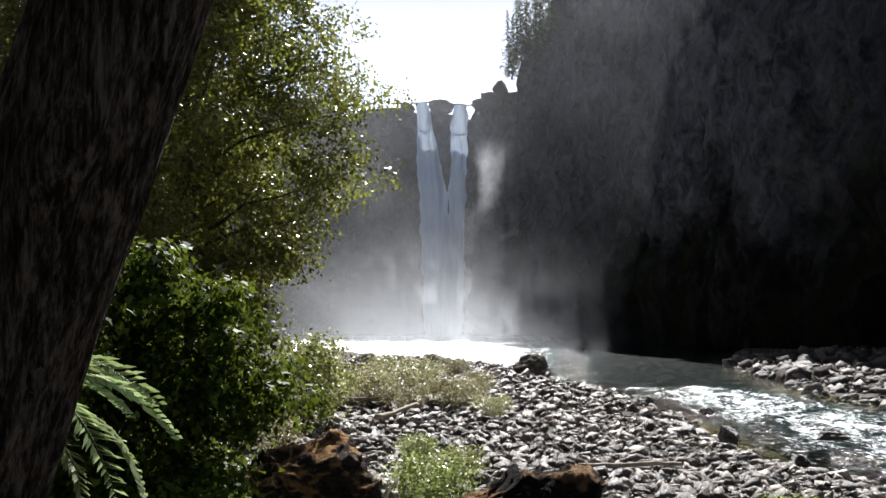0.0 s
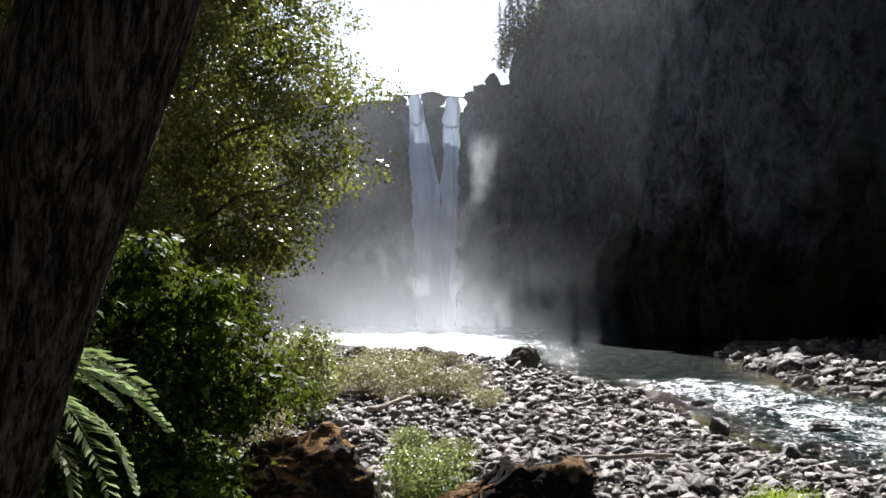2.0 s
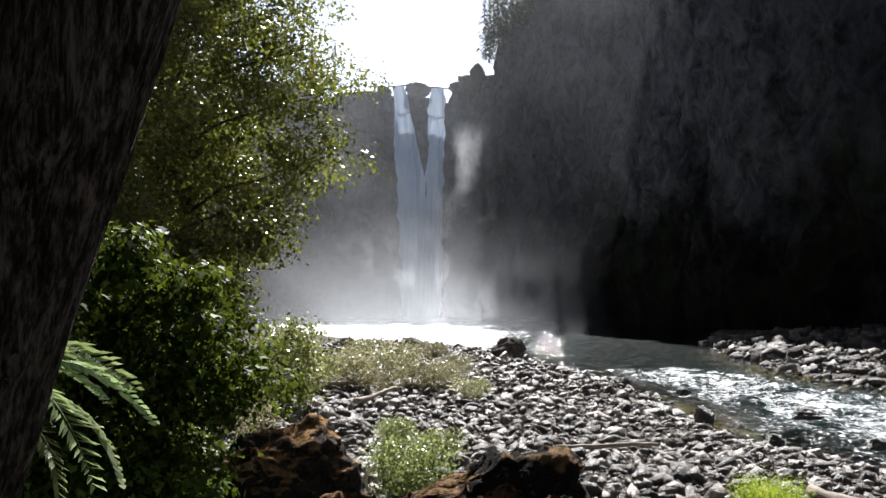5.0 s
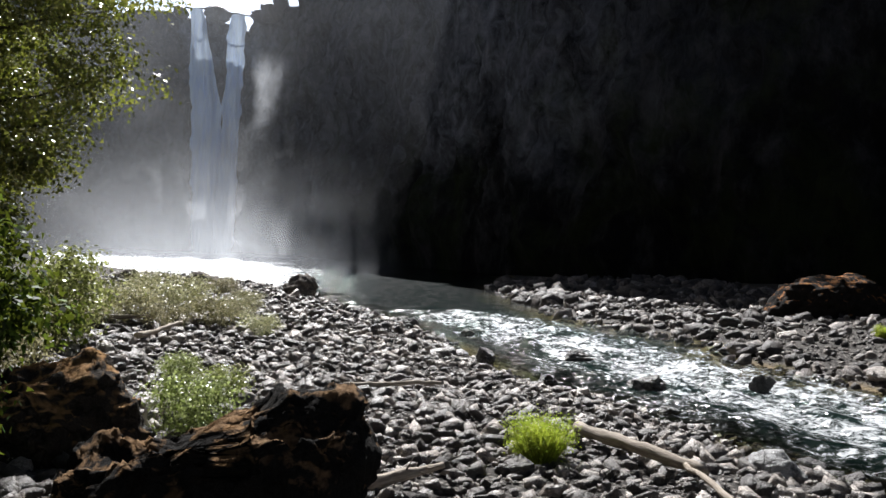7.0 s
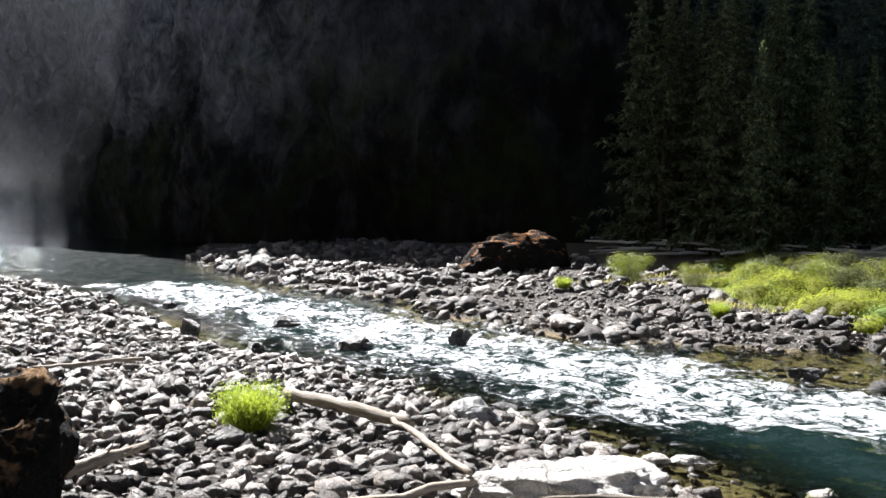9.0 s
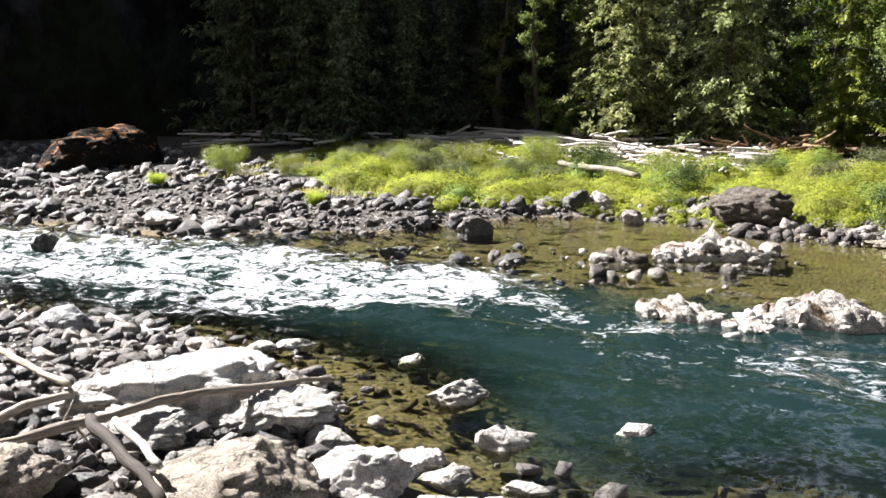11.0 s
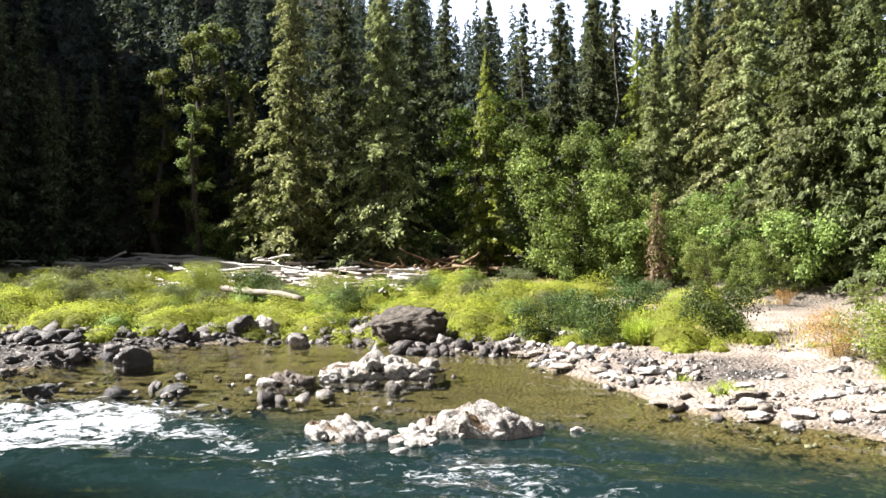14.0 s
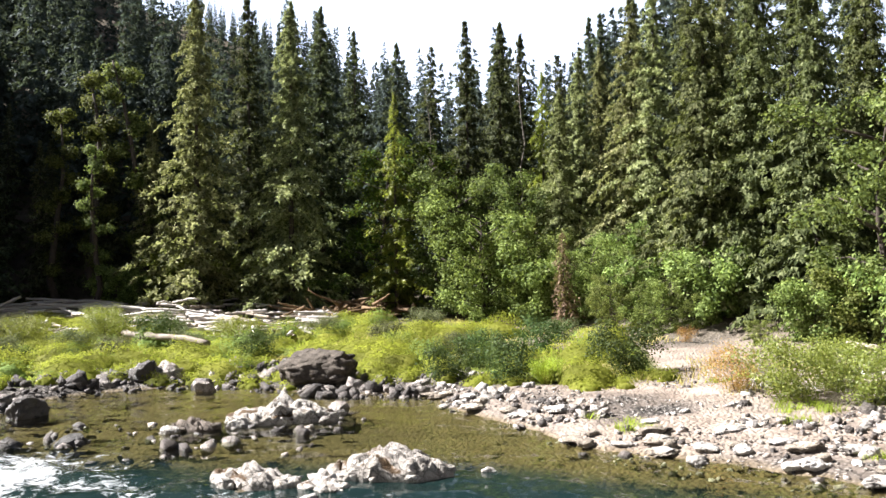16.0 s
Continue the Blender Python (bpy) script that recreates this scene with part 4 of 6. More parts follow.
rocks(RAPIDS_ROCKS, WETROCK, ("dark wet boulder breaking the white rapids",), 300, "boulders in the rapids")
FAR_ROCKS = [
    (33.7, 40.0, 2.25, 0.74), (34.9, 37.1, 1.88, 0.66), (39.8, 38.1, 1.69, 0.71), (36.8, 33.1, 1.52, 0.57), (39.0, 68.5, 2.4, 1.1), (37.2, 70.5, 1.9, 0.9), (41.2, 67.0, 1.8, 0.8), (35.8, 74.1, 2.2, 1.0), (34.6, 77.0, 1.5, 0.7), (37.6, 75.6, 1.7, 0.8), (42.5, 71.0, 2.0, 0.9), (36.2, 62.0, 1.7, 0.8), (40.5, 58.0, 1.6, 0.7), (35.0, 52.0, 1.5, 0.6), (38.1, 98.3, 2.59, 1.22),
    (49.7, 19.2, 1.47, 0.69), (52.4, 23.8, 2.12, 1.11), (53.1, 22.6, 2.48, 1.12), (43.5, 10.0, 1.10, 0.52), (40.6, 24.2, 2.03, 1.07)]
rocks(FAR_ROCKS, COBBLE, ("grey broken boulder on the far shore", "brown weathered boulder on the far shore"), 341, "boulders on the far shore", 0.3, 4, 0.85)
q = np.random.default_rng(355)
BAR_ROCKS = []
for k in range(46):
    y = q.uniform(-12, 7)
    BAR_ROCKS.append((float(far_shore(y)) + q.uniform(0.2, 7.0) * q.uniform(0.3, 1.0), y, q.uniform(0.5, 1.3), q.uniform(0.18, 0.42)))
rocks(BAR_ROCKS[::2], PALE, ("pale flat sunlit rock on the gravel bar",), 1200, "rocks on the gravel bar", 0.3, 9, 0.75, True)
rocks(BAR_ROCKS[1::2], TANROCK, ("tan broken rock on the gravel bar",), 1300, "rocks on the gravel bar", 0.3, 9, 0.75, True)
ISLET_ROCKS = [
    (30.0, 2.0, 0.52, 0.27), (25.9, 6.9, 0.7, 0.3), (38.0, 13.2, 1.1, 0.5), (41.6, 9.6, 0.9, 0.45), (36.6, 15.6, 0.9, 0.4)]
rocks(ISLET_ROCKS, PALE, ("pale cracked rock islet standing in the river",), 350, "rock islets in the river", 0.42, 20, 0.6)


def crag(w, d, h, seed):
    """A low broken rock: a lumpy mass split into tilted blocks by clefts."""
    r = np.random.default_rng(seed)
    v, f = ICO[5]
    v = np.sign(v) * np.abs(v) ** 0.8
    x, y, z = v[:, 0] * w / 2, v[:, 1] * d / 2, v[:, 2]
    cx, cy = r.uniform(-w / 2, w / 2, 34), r.uniform(-d / 2, d / 2, 34)
    dist = np.hypot(x[:, None] - cx, (y[:, None] - cy) * 1.3) + 0.15 * vnoise(x * 3, y * 3, seed)[:, None]
    near2 = np.sort(dist, 1)[:, :2]
    cell = dist.argmin(1)
    tone, tx, ty = r.uniform(0.6, 1.0, 34), r.normal(0, 0.2, 34), r.normal(0, 0.2, 34)
    cleft = 1 - 0.4 * np.exp(-((near2[:, 1] - near2[:, 0]) / 0.07) ** 2)
    body = (0.45 + 0.4 * np.exp(-(x / (0.4 * w)) ** 2)) * tone[cell] + tx[cell] * (x - cx[cell]) + ty[cell] * (y - cy[cell])
    zz = np.where(z > 0, np.abs(z) ** 0.6 * h * np.clip(body, 0.12, 1.2) * cleft, z * 0.5)
    out = 1 + 0.16 * fbm(v[:, 0] * 2.2, v[:, 1] * 2.2, seed, 4)
    zz = zz + 0.07 * h * fbm(x * 2.6, y * 2.6, z * 2, 4) * (z > -0.2)
    return np.stack([x * out, y * out, zz], 1), f


def islet(x, y, w, d, h, turn, mat, label, seed, loose):
    """A rock standing in the river: the broken mass, its brown footing and loose blocks."""
    e = new("rock_islet")
    e.matrix_world = pose(x, y, -0.05, 0, 0, turn)
    part("rock", mesh_np("rock", *crag(w, d, h, seed), mat), e)
    fv, ff = crag(w * 1.3, d * 1.5, 0.2, seed + 1)
    part("footing", mesh_np("footing", fv, ff, BEDSTONE), e, "wet brown algae-stained footing", Matrix.Translation((0, 0, -0.13)))
    q = np.random.default_rng(seed)
    for k in range(loose):
        s = q.uniform(0.14, 0.42)
        a = q.uniform(0, 6.28)
        r_ = q.uniform(0.75, 1.1)
        bv, bf = stone_shape(3, seed + 7 * k, 0.6, 0.3, 8)
        ob = part("block", mesh_np("block", bv * s, bf, mat), e)
        ob.matrix_local = pose(w / 2 * r_ * math.cos(a), d / 2 * r_ * math.sin(a), 0.1 + 0.12 * s, 0, 0, q.uniform(0, 360))
    return tagged(e, label, "rock", "rock islets in the river")


islet(29.3, 5.2, 3.9, 2.1, 1.25, 98, CRAG, "pale craggy rock islet in the river", 7100, 12)
islet(27.9, 9.2, 3.0, 1.5, 0.85, 70, CRAG, "low pale cracked rock islet in the river", 7200, 14)
islet(27.4, 6.9, 1.9, 1.1, 0.4, 60, CRAG, "flat wet rock joining two islets", 7250, 8)
islet(39.8, 11.6, 4.8, 2.4, 1.2, 105, CRAG, "broad pale craggy rock islet in the brown cove", 7300, 18)
islet(37.4, 14.9, 2.0, 1.2, 0.8, 80, BROWNROCK, "small brown craggy rock in the cove", 7400, 8)
boulder("boulder", 51.0, 13.4, 5.4, 3.4, 2.5, BROWNROCK, "broad brown boulder at the edge of the cove", 7600, 100, base=-0.1, sub=5, rugged=0.2, cut=4)
SHORE_ROCKS = [
    (16.6, 16.8, 1.09, 0.58), (16.0, 17.3, 0.58, 0.38), (18.8, 17.1, 1.09, 0.36), (18.0, 17.5, 0.77, 0.40), (17.3, 19.1, 0.95, 0.42), (19.3, 13.4, 0.87, 0.30), (17.2, 10.6, 1.49, 0.72),
    (15.1, 8.4, 1.06, 0.84), (17.1, 6.4, 0.67, 0.38), (13.2, 11.2, 0.96, 0.61), (13.1, 12.5, 2.00, 0.88), (13.3, 9.1, 1.09, 0.52), (13.1, 8.3, 0.86, 0.45), (13.4, 6.9, 0.74, 0.34)]
rocks(SHORE_ROCKS, PALE, ("pale sunlit boulder at the waterline", "pale worn boulder in shallow water"), 370, "pale boulders along the near shore", flat=True)
SHORE_ROCKS = [
    (11.8, 9.3, 1.66, 0.87), (13.6, 10.0, 0.41, 0.22), (12.0, 11.2, 0.61, 0.32), (12.7, 7.2, 0.36, 0.21), (12.6, 7.6, 0.32, 0.19), (13.0, 6.1, 0.49, 0.37), (11.6, 7.3, 1.26, 0.53),
    (10.8, 8.4, 1.01, 0.40), (13.0, 5.3, 0.60, 0.45), (13.3, 4.7, 0.52, 0.41), (13.6, 4.0, 0.52, 0.32), (12.5, 5.7, 0.59, 0.31), (12.4, 14.7, 3.90, 1.36), (10.5, 13.2, 1.55, 0.76)]
rocks(SHORE_ROCKS, PALE, ("pale sunlit boulder on the near shore", "pale cracked boulder beside driftwood"), 390, "pale boulders along the near shore", 0.3, 9, 0.85, True)
rocks([(9.6, 10.4, 3.6, 0.85), (7.6, 12.6, 2.0, 0.8), (6.2, 13.8, 1.5, 0.7)], TANROCK, ("rough tan boulder beside driftwood",), 440, "tan boulders near the path", 0.22, 6, 0.9)
boulder("boulder", 15.7, 22.8, 2.1, 1.5, 1.25, SMOOTHROCK, "smooth rounded light grey boulder by the rapids", 421, -40, base=-0.15, rugged=0.16, cut=3)


def dome(x, y, w, d, h, base, turn, mat, label, seed, lump=0.1):
    """A big rounded boulder: steep sides, a domed top, knobs and ledges all over."""
    v, f = ICO[6]
    v = np.sign(v) * np.abs(v) ** np.array([0.8, 0.8, 0.72])
    k = seed * 1.7
    knobs = fbm(v[:, 0] * 1.5 + k, v[:, 1] * 1.5, v[:, 2] * 1.5, 6, 0.56)
    ledge = 0.05 * np.round(2.5 * fbm(v[:, 0] * 2.2 + k, v[:, 1] * 2.2, v[:, 2] * 3.0, 2))
    v = v * (1 + lump * knobs + ledge)[:, None] * np.array([w / 2, d / 2, h])
    ob = part("boulder", mesh_np("boulder", v, f, mat))
    ob.matrix_world = pose(x, y, base, 0, 0, turn)
    return tagged(ob, label, "boulder")


dome(-3.6, 23.9, 3.9, 3.2, 2.2, 0.95, 10, MOSSROCK, "brown mossy boulder, its top moss lightened as if sunlit", 422, 0.14)
dome(56.8, 75.2, 12.8, 9.0, 4.0, 0.35, 24, DOMEROCK, "huge rounded boulder with rusty moss on top", 423, 0.12)
boulder("boulder", 8.7, 94.0, 4.0, 3.2, 2.7, BROWNROCK, "large dark boulder at the pool's edge", 424, 0, base=0.2)
boulder("boulder", -1.0, 108.0, 5.2, 3.4, 2.0, BROWNROCK, "dark boulder at the pool's edge", 425, 30, base=0.3)
boulder("boulder", -9.5, 110.0, 4.0, 3.0, 1.7, BROWNROCK, "low dark boulder beside shrubs", 426, 50, base=0.5)

# the dark slab: a ridge with a sheer face on the path's side, lower at one end
v, f = ICO[6]
v = v.copy()
v = np.sign(v) * np.abs(v) ** 0.55
v = v / np.abs(v).max(0) * np.array([3.0, 1.5, 1.5])
up = (v[:, 2] + 1.5) / 3.0
v[:, 1] += 1.0 * up - 0.5
v[:, 2] = -1.5 + 3.0 * up * (0.72 + 0.1 * v[:, 0])
v += 0.3 * np.stack([fbm(v[:, 0] * 0.8 + k * 9, v[:, 1] * 0.8, v[:, 2] * 0.8, 7, 0.58) for k in range(3)], 1)
v[:, 2] += 0.1 * np.round(2.2 * fbm(v[:, 0] * 1.1, v[:, 1] * 1.6, 4.0, 3)) * up ** 2
slab = part("rock_slab", mesh_np("rock_slab", v, f, DARKROCK))
slab.matrix_world = pose(0.2, 18.6, 2.0, 0, 0, -4)
tagged(slab, "dark slanted rock slab with rusty moss", "rock")


# ---- driftwood ----
def log_thing(name, a, b_, r0, r1, label, seed, mat=None, sides=10, group="", stubs=0):
    a, b_ = Vector(a), Vector(b_)
    L = (b_ - a).length
    s = np.linspace(0, 1, 13)
    q = np.random.default_rng(seed)
    off = np.cumsum(q.normal(0, 0.006 * L, (13, 2)), 0)
    off -= s[:, None] * off[-1]
    rad = (r0 + (r1 - r0) * s) * (1 + 0.08 * q.normal(size=13))
    bits = [tube(np.column_stack([off, s * L]), rad, sides, True, 0.07, seed)]
    for i in range(stubs):
        z0, az = q.uniform(0.3, 0.95) * L, q.uniform(0, 6.28)
        st = np.linspace(0, 1, 4)
        l = q.uniform(0.15, 0.5)
        bits.append(tube(np.column_stack([math.cos(az) * st * l, math.sin(az) * st * l, z0 + st * l * 0.6]), 0.035 * (1 - 0.8 * st), 5, True, 0, seed + i))
    ob = part(name, mesh_np(name, *join(bits), mat or DRIFT, True))
    ob.matrix_world = Matrix.Translation(a) @ (b_ - a).to_track_quat("Z", "Y").to_matrix().to_4x4()
    return tagged(ob, label, "driftwood", group)


arc = np.linspace(-1.2, 1.5, 14)
ob = part("driftwood_branch", mesh_np("driftwood_branch", *tube(np.column_stack([0.36 - 0.36 * np.cos(arc), 0 * arc, 0.4 + 0.4 * np.sin(arc)]), 0.075 * (1 - 0.3 * np.abs(arc) / 1.5), 8, True, 0.05, 17), BLEACHED, True))
ob.matrix_world = pose(-1.62, 26.6, float(ground_z(-1.62, 26.6)) - 0.02, 12, 0, 4)
tagged(ob, "curved white driftwood branch beside the mossy boulder", "driftwood")
log_thing("driftwood_log", (10.7, 25.4, 1.15), (11.9, 20.2, 1.1), 0.2, 0.15, "thick bleached driftwood log on cobbles", 1)
log_thing("driftwood_log", (11.8, 21.0, 1.2), (10.4, 15.2, 1.3), 0.085, 0.065, "thin white driftwood pole across cobbles", 2)
log_thing("driftwood_log", (6.9, 14.9, 1.35), (14.4, 15.7, 0.85), 0.11, 0.05, "long bleached driftwood log over rocks", 3, stubs=2)
log_thing("driftwood_log", (4.6, 13.9, 1.55), (15.1, 12.7, 0.62), 0.125, 0.05, "long bleached driftwood log reaching the water", 4, stubs=6)
log_thing("driftwood_log", (3.6, 20.4, 1.0), (5.4, 20.6, 1.35), 0.2, 0.08, "short white driftwood stump among cobbles", 5, stubs=4)
log_thing("driftwood_log", (9.0, 12.7, 1.45), (7.7, 9.4, 1.3), 0.1, 0.08, "dark weathered driftwood log between boulders", 6, BARK)
log_thing("driftwood_log", (9.35, 12.5, 1.4), (8.5, 10.4, 1.35), 0.09, 0.06, "white split driftwood log between boulders", 7, BLEACHED)
log_thing("driftwood_log", (-1.9, 25.3, 1.3), (-1.6, 24.0, 1.4), 0.08, 0.06, "bent white driftwood stick beside shrubs", 8)
log_thing("driftwood_log", (-3.4, 47.0, 1.4), (-1.4, 51.0, 1.7), 0.16, 0.1, "white driftwood log among shrubs", 9)
log_thing("driftwood_log", (-9.0, 56.0, 1.4), (-3.0, 56.5, 1.5), 0.16, 0.1, "grey driftwood log below shrubs", 10)
log_thing("driftwood_log", (4.8, 33.0, 1.2), (8.6, 33.6, 1.2), 0.1, 0.07, "thin grey driftwood pole on cobbles", 11)
log_thing("driftwood_log", (58.0, 205.0, 0.2), (70.0, 212.0, 0.3), 0.35, 0.3, "white log lying along the shaded shore", 12, stubs=3)
log_thing("driftwood_log", (66.4, 31.8, 2.25), (60.9, 23.1, 1.8), 0.28, 0.2, "thick pale driftwood log lying in grass", 61)
log_thing("driftwood_log", (62.0, -17.5, 2.3), (50.0, -17.0, 2.2), 0.22, 0.12, "bleached driftwood log on sand", 62)

pile = [log_thing("pile_log", (0, 0, 0), (0, 0, L), r, r * 0.6, "bleached grey driftwood log in a pile", 30 + i, BLEACHED if i % 3 != 2 else DRIFT, sides=7, group="driftwood pile on the far bank")
        for i, (L, r) in enumerate(((6, 0.15), (9, 0.17), (4, 0.13), (11, 0.2), (3, 0.17), (7, 0.1)))]
for i in range(340):
    y = rng.uniform(36, 92) if i % 2 else rng.uniform(20, 42)
    x = tree_line(y) - 2 - rng.uniform(0, 16) * np.interp(y, (16, 26, 60, 96), (0.7, 1.4, 1.0, 0.7))
    if y < 42:
        x = tree_line(y) - rng.uniform(7, 30)
    m = pose(x, y, float(ground_z(x, y)) + 0.15 + 0.3 * rng.integers(0, 4), 90 + rng.normal(0, 3.0), 0, rng.normal(-10, 58) + 180 * rng.integers(0, 2))
    if i < len(pile):
        pile[i].matrix_world = m
    else:
        copy_thing(pile[i % len(pile)], m)
roots = []
for i in range(64):                                    # tangled root wads beside the pile
    x, y = 89.5 + rng.normal(0, 2.6), 18.5 + rng.normal(0, 2.4)
    m = pose(x, y, float(ground_z(x, y)) + 0.4 + rng.uniform(0, 1.2), 90 + rng.normal(0, 12), 0, rng.uniform(0, 360))
    if i < 2:
        roots.append(log_thing("root_log", (0, 0, 0), (0, 0, (2.6, 3.8)[i]), 0.2, 0.06, "brown tangled root wood beside the driftwood", 70 + i, ROOTWOOD, 7, "tangled root wads", 6))
        roots[i].matrix_world = m
    else:
        copy_thing(roots[i % 2], m)


# ---- forest on the far bank ----
STARTED = set()


def plant(kinds, rows):
    """Stand the trees of kinds at rows of x, y, kind, height; the first of a kind is the built one."""
    for x, y, k, top in rows:
        ob, h = kinds[k]
        z = float(ground_z(x, y)) - 0.3
        m = pose(x, y, z, 0, 0, rng.uniform(0, 360)) @ Matrix.Scale((top - z) / h, 4)
        if ob.name in STARTED:
            copy_thing(ob, pose(0, 0, 0)).matrix_world = m
        else:
            ob.matrix_world = m
            STARTED.add(ob.name)


FOREST = []
for i, (h, r, n, sp, leafm, size, dr, lab) in enumerate((
        (34, 5.0, 190, 140, FIR, 0.5, 0.30, "tall dark fir at the forest edge"),
        (36, 4.6, 200, 130, FIR, 0.48, 0.25, "slender tall fir at the forest edge"),
        (34, 5.8, 220, 170, HEMLOCK, 0.44, 0.4, "drooping olive green hemlock at the forest edge"),
        (30, 6.6, 260, 160, CEDAR, 0.42, 0.35, "broad cedar with hanging green sprays"),
        (24, 3.4, 130, 90, YELLOWTREE, 0.36, 0.4, "slim yellow-green young tree at the forest edge"),
        (36, 5.2, 150, 44, FIR, 0.85, 0.3, "dark fir in the cliff's shade"))):
    trunk, crown = conifer(h, r * (1.05 if i == 3 else 1.4), n, sp, 50 + i, dr, 0.03, size, 0.72 if i == 3 else 0.84, 0.8 if i == 3 else 0.35)
    FOREST.append((tree_thing("conifer", trunk, crown, BARK, leafm, lab, "conifer", "forest on the far bank", pose(0, 0, 0)), h))
plant(FOREST, [
    (93.1, 36.5, 2, 37), (102.6, 33.7, 1, 39), (93.3, 26.4, 2, 35), (101, 24.9, 0, 36.5), (117.5, 24.4, 1, 38), (90.8, 14.9, 4, 24.4), (123, 20, 0, 37.5),
    (115, 5.3, 1, 37.6), (118, 3, 0, 36.8), (98, 0.1, 4, 27.4), (120, -5.8, 1, 39), (118, -7.5, 1, 39), (89.6, -8.2, 2, 33), (87.4, -10.3, 2, 33),
    (71, -12, 3, 29.5), (68.3, -15.6, 3, 29), (63.5, -18, 3, 27), (59, -24, 3, 26), (80, -15, 2, 33), (77, -20, 0, 35), (84, -18, 1, 37), (92, -14, 0, 37), (72, -24, 3, 31), (97, 8, 1, 33), (103, 5, 0, 34), (96, -3.5, 2, 29), (90, -1.5, 2, 24)])
plant(FOREST, [
    (101, 45, 2, 25), (103, 51.2, 5, 24), (99, 57, 5, 22), (97, 62, 5, 25), (92, 70, 5, 35), (84, 82, 5, 36), (86, 88, 5, 38), (88, 78, 5, 34), (91, 84, 5, 36),
    (55, -31, 5, 30), (52, -40, 5, 28), (50, -52, 5, 30), (108, 14, 5, 33), (105, -2, 5, 31), (99, -6, 2, 30)])
plant(FOREST, [
    (79, 64, 5, 25), (84, 66, 5, 27), (88, 62, 5, 24), (93, 66, 5, 26), (98, 66, 5, 25), (82, 72, 5, 34), (87, 73, 5, 37), (95, 75, 5, 38), (101, 74, 5, 38), (106, 66, 5, 28),
    (103, 58, 5, 23), (109, 54, 5, 25), (113, 50, 5, 26), (116, 42, 5, 29), (118, 37, 5, 31)])

far_shapes, far_protos = [], []
for i, (h, r) in enumerate(((34, 7.0), (30, 7.4), (38, 6.8))):
    trunk, crown = conifer(h, r, 90, 22, 80 + i, 0.35, 0.05, 1.05, 0.86)
    far_shapes.append(crown)
    far_protos.append((trunk, crown))
# deep forest, too dense to count: behind the far bank, on the near slope, and unseen behind the path
spots = []
# bearings and rise of the skyline from the camera, set to fit its view
SKYLINE_AT = (55, 62, 67.8, 70.4, 74.5, 78.2, 80.8, 84.3, 87.2, 89.6, 91.4, 93.5, 99)
SKYLINE_RISE = (0.5, 0.36, 0.284, 0.262, 0.29, 0.263, 0.248, 0.225, 0.265, 0.244, 0.233, 0.29, 0.4)


def skyline_limit(x, y, z, s):
    """Scale of a tree whose top keeps under the skyline as the camera sees it."""
    top = 6.5 + math.hypot(x, y) * np.interp(math.degrees(math.atan2(x, y)), SKYLINE_AT, SKYLINE_RISE)
    return max(0.25, min(s, (top - z) / 36 * rng.uniform(0.82, 1.0)))


for i in range(190):
    y = rng.uniform(-60, 125)
    x = tree_line(y) + 8 + 110 * rng.uniform(0, 1) ** 1.4
    if math.hypot(x, y) < 108 and y < 40:
        continue
    z = float(ground_z(x, y)) - 0.5
    spots.append((x, y, z, skyline_limit(x, y, z, rng.uniform(0.85, 1.1))))
for i in range(90):
    y = rng.uniform(-40, 80)
    x = rng.uniform(175, 235)
    z = float(ground_z(x, y)) - 0.5
    spots.append((x, y, z, skyline_limit(x, y, z, rng.uniform(0.9, 1.2))))
for i in range(130):
    y = rng.uniform(42, 110)
    x = rng.uniform(114, 200)
    z = float(ground_z(x, y)) - 0.5
    spots.append((x, y, z, skyline_limit(x, y, z, rng.uniform(0.8, 1.1))))
for i in range(60):
    y = rng.uniform(-22, 34)
    x = rng.uniform(122, 172)
    z = float(ground_z(x, y)) - 0.5
    spots.append((x, y, z, 0.9 * skyline_limit(x, y, z, rng.uniform(0.7, 1.1))))
for i in range(30):
    y = rng.uniform(34, 120)
    x = np.interp(y, (34, 60, 120), (-17, -22, -40)) - rng.uniform(0, 25)
    spots.append((x, y, float(ground_z(x, y)) - 0.5, rng.uniform(0.5, 0.8)))
# unseen trees behind the camera, added to block sky light from the near bank
for i in range(46):
    a = radians(rng.uniform(195, 318))
    d = rng.uniform(7.5, 26)
    x, y = d * math.sin(a), d * math.cos(a)
    if y < -3:
        spots.append((x, y, float(ground_z(x, y)) - 0.5, rng.uniform(0.55, 0.85)))
vs, fs, o = [], [], 0
for i, (x, y, z, s) in enumerate(spots):
    v, f = far_shapes[i % 3]
    m = np.array((Matrix.Rotation(rng.uniform(0, 6.28), 3, "Z") * s))
    vs.append(v @ m.T + (x, y, z))
    fs.append(f + o)
    o += len(v)
forest = part("forest", mesh_np("forest", np.vstack(vs), np.vstack(fs), HAZEFIR))
tagged(forest, "dense dark conifer forest on hazy slopes and unseen behind the path", "forest", kind="stuff")

# single trees along the cliffs' tops
TOPS = []
for i, (trunk, crown) in enumerate(far_protos):
    TOPS.append(tree_thing("conifer", trunk, crown, BARK, FIR, "small conifer on the cliff's edge", "conifer", "trees on the cliff tops", pose(0, 0, 0)))
spots = []
px, py, nx, ny, hh, ln = right_info
for i in range(64):
    k = rng.integers(len(px) // 3, len(px) - 26)
    off = ln[k] * (hh[k] - 3) + rng.uniform(1, 26)
    spots.append((px[k] + nx[k] * off, py[k] + ny[k] * off, hh[k] - 5, rng.uniform(0.5, 0.85)))
px, py, nx, ny, hh, ln = left_info
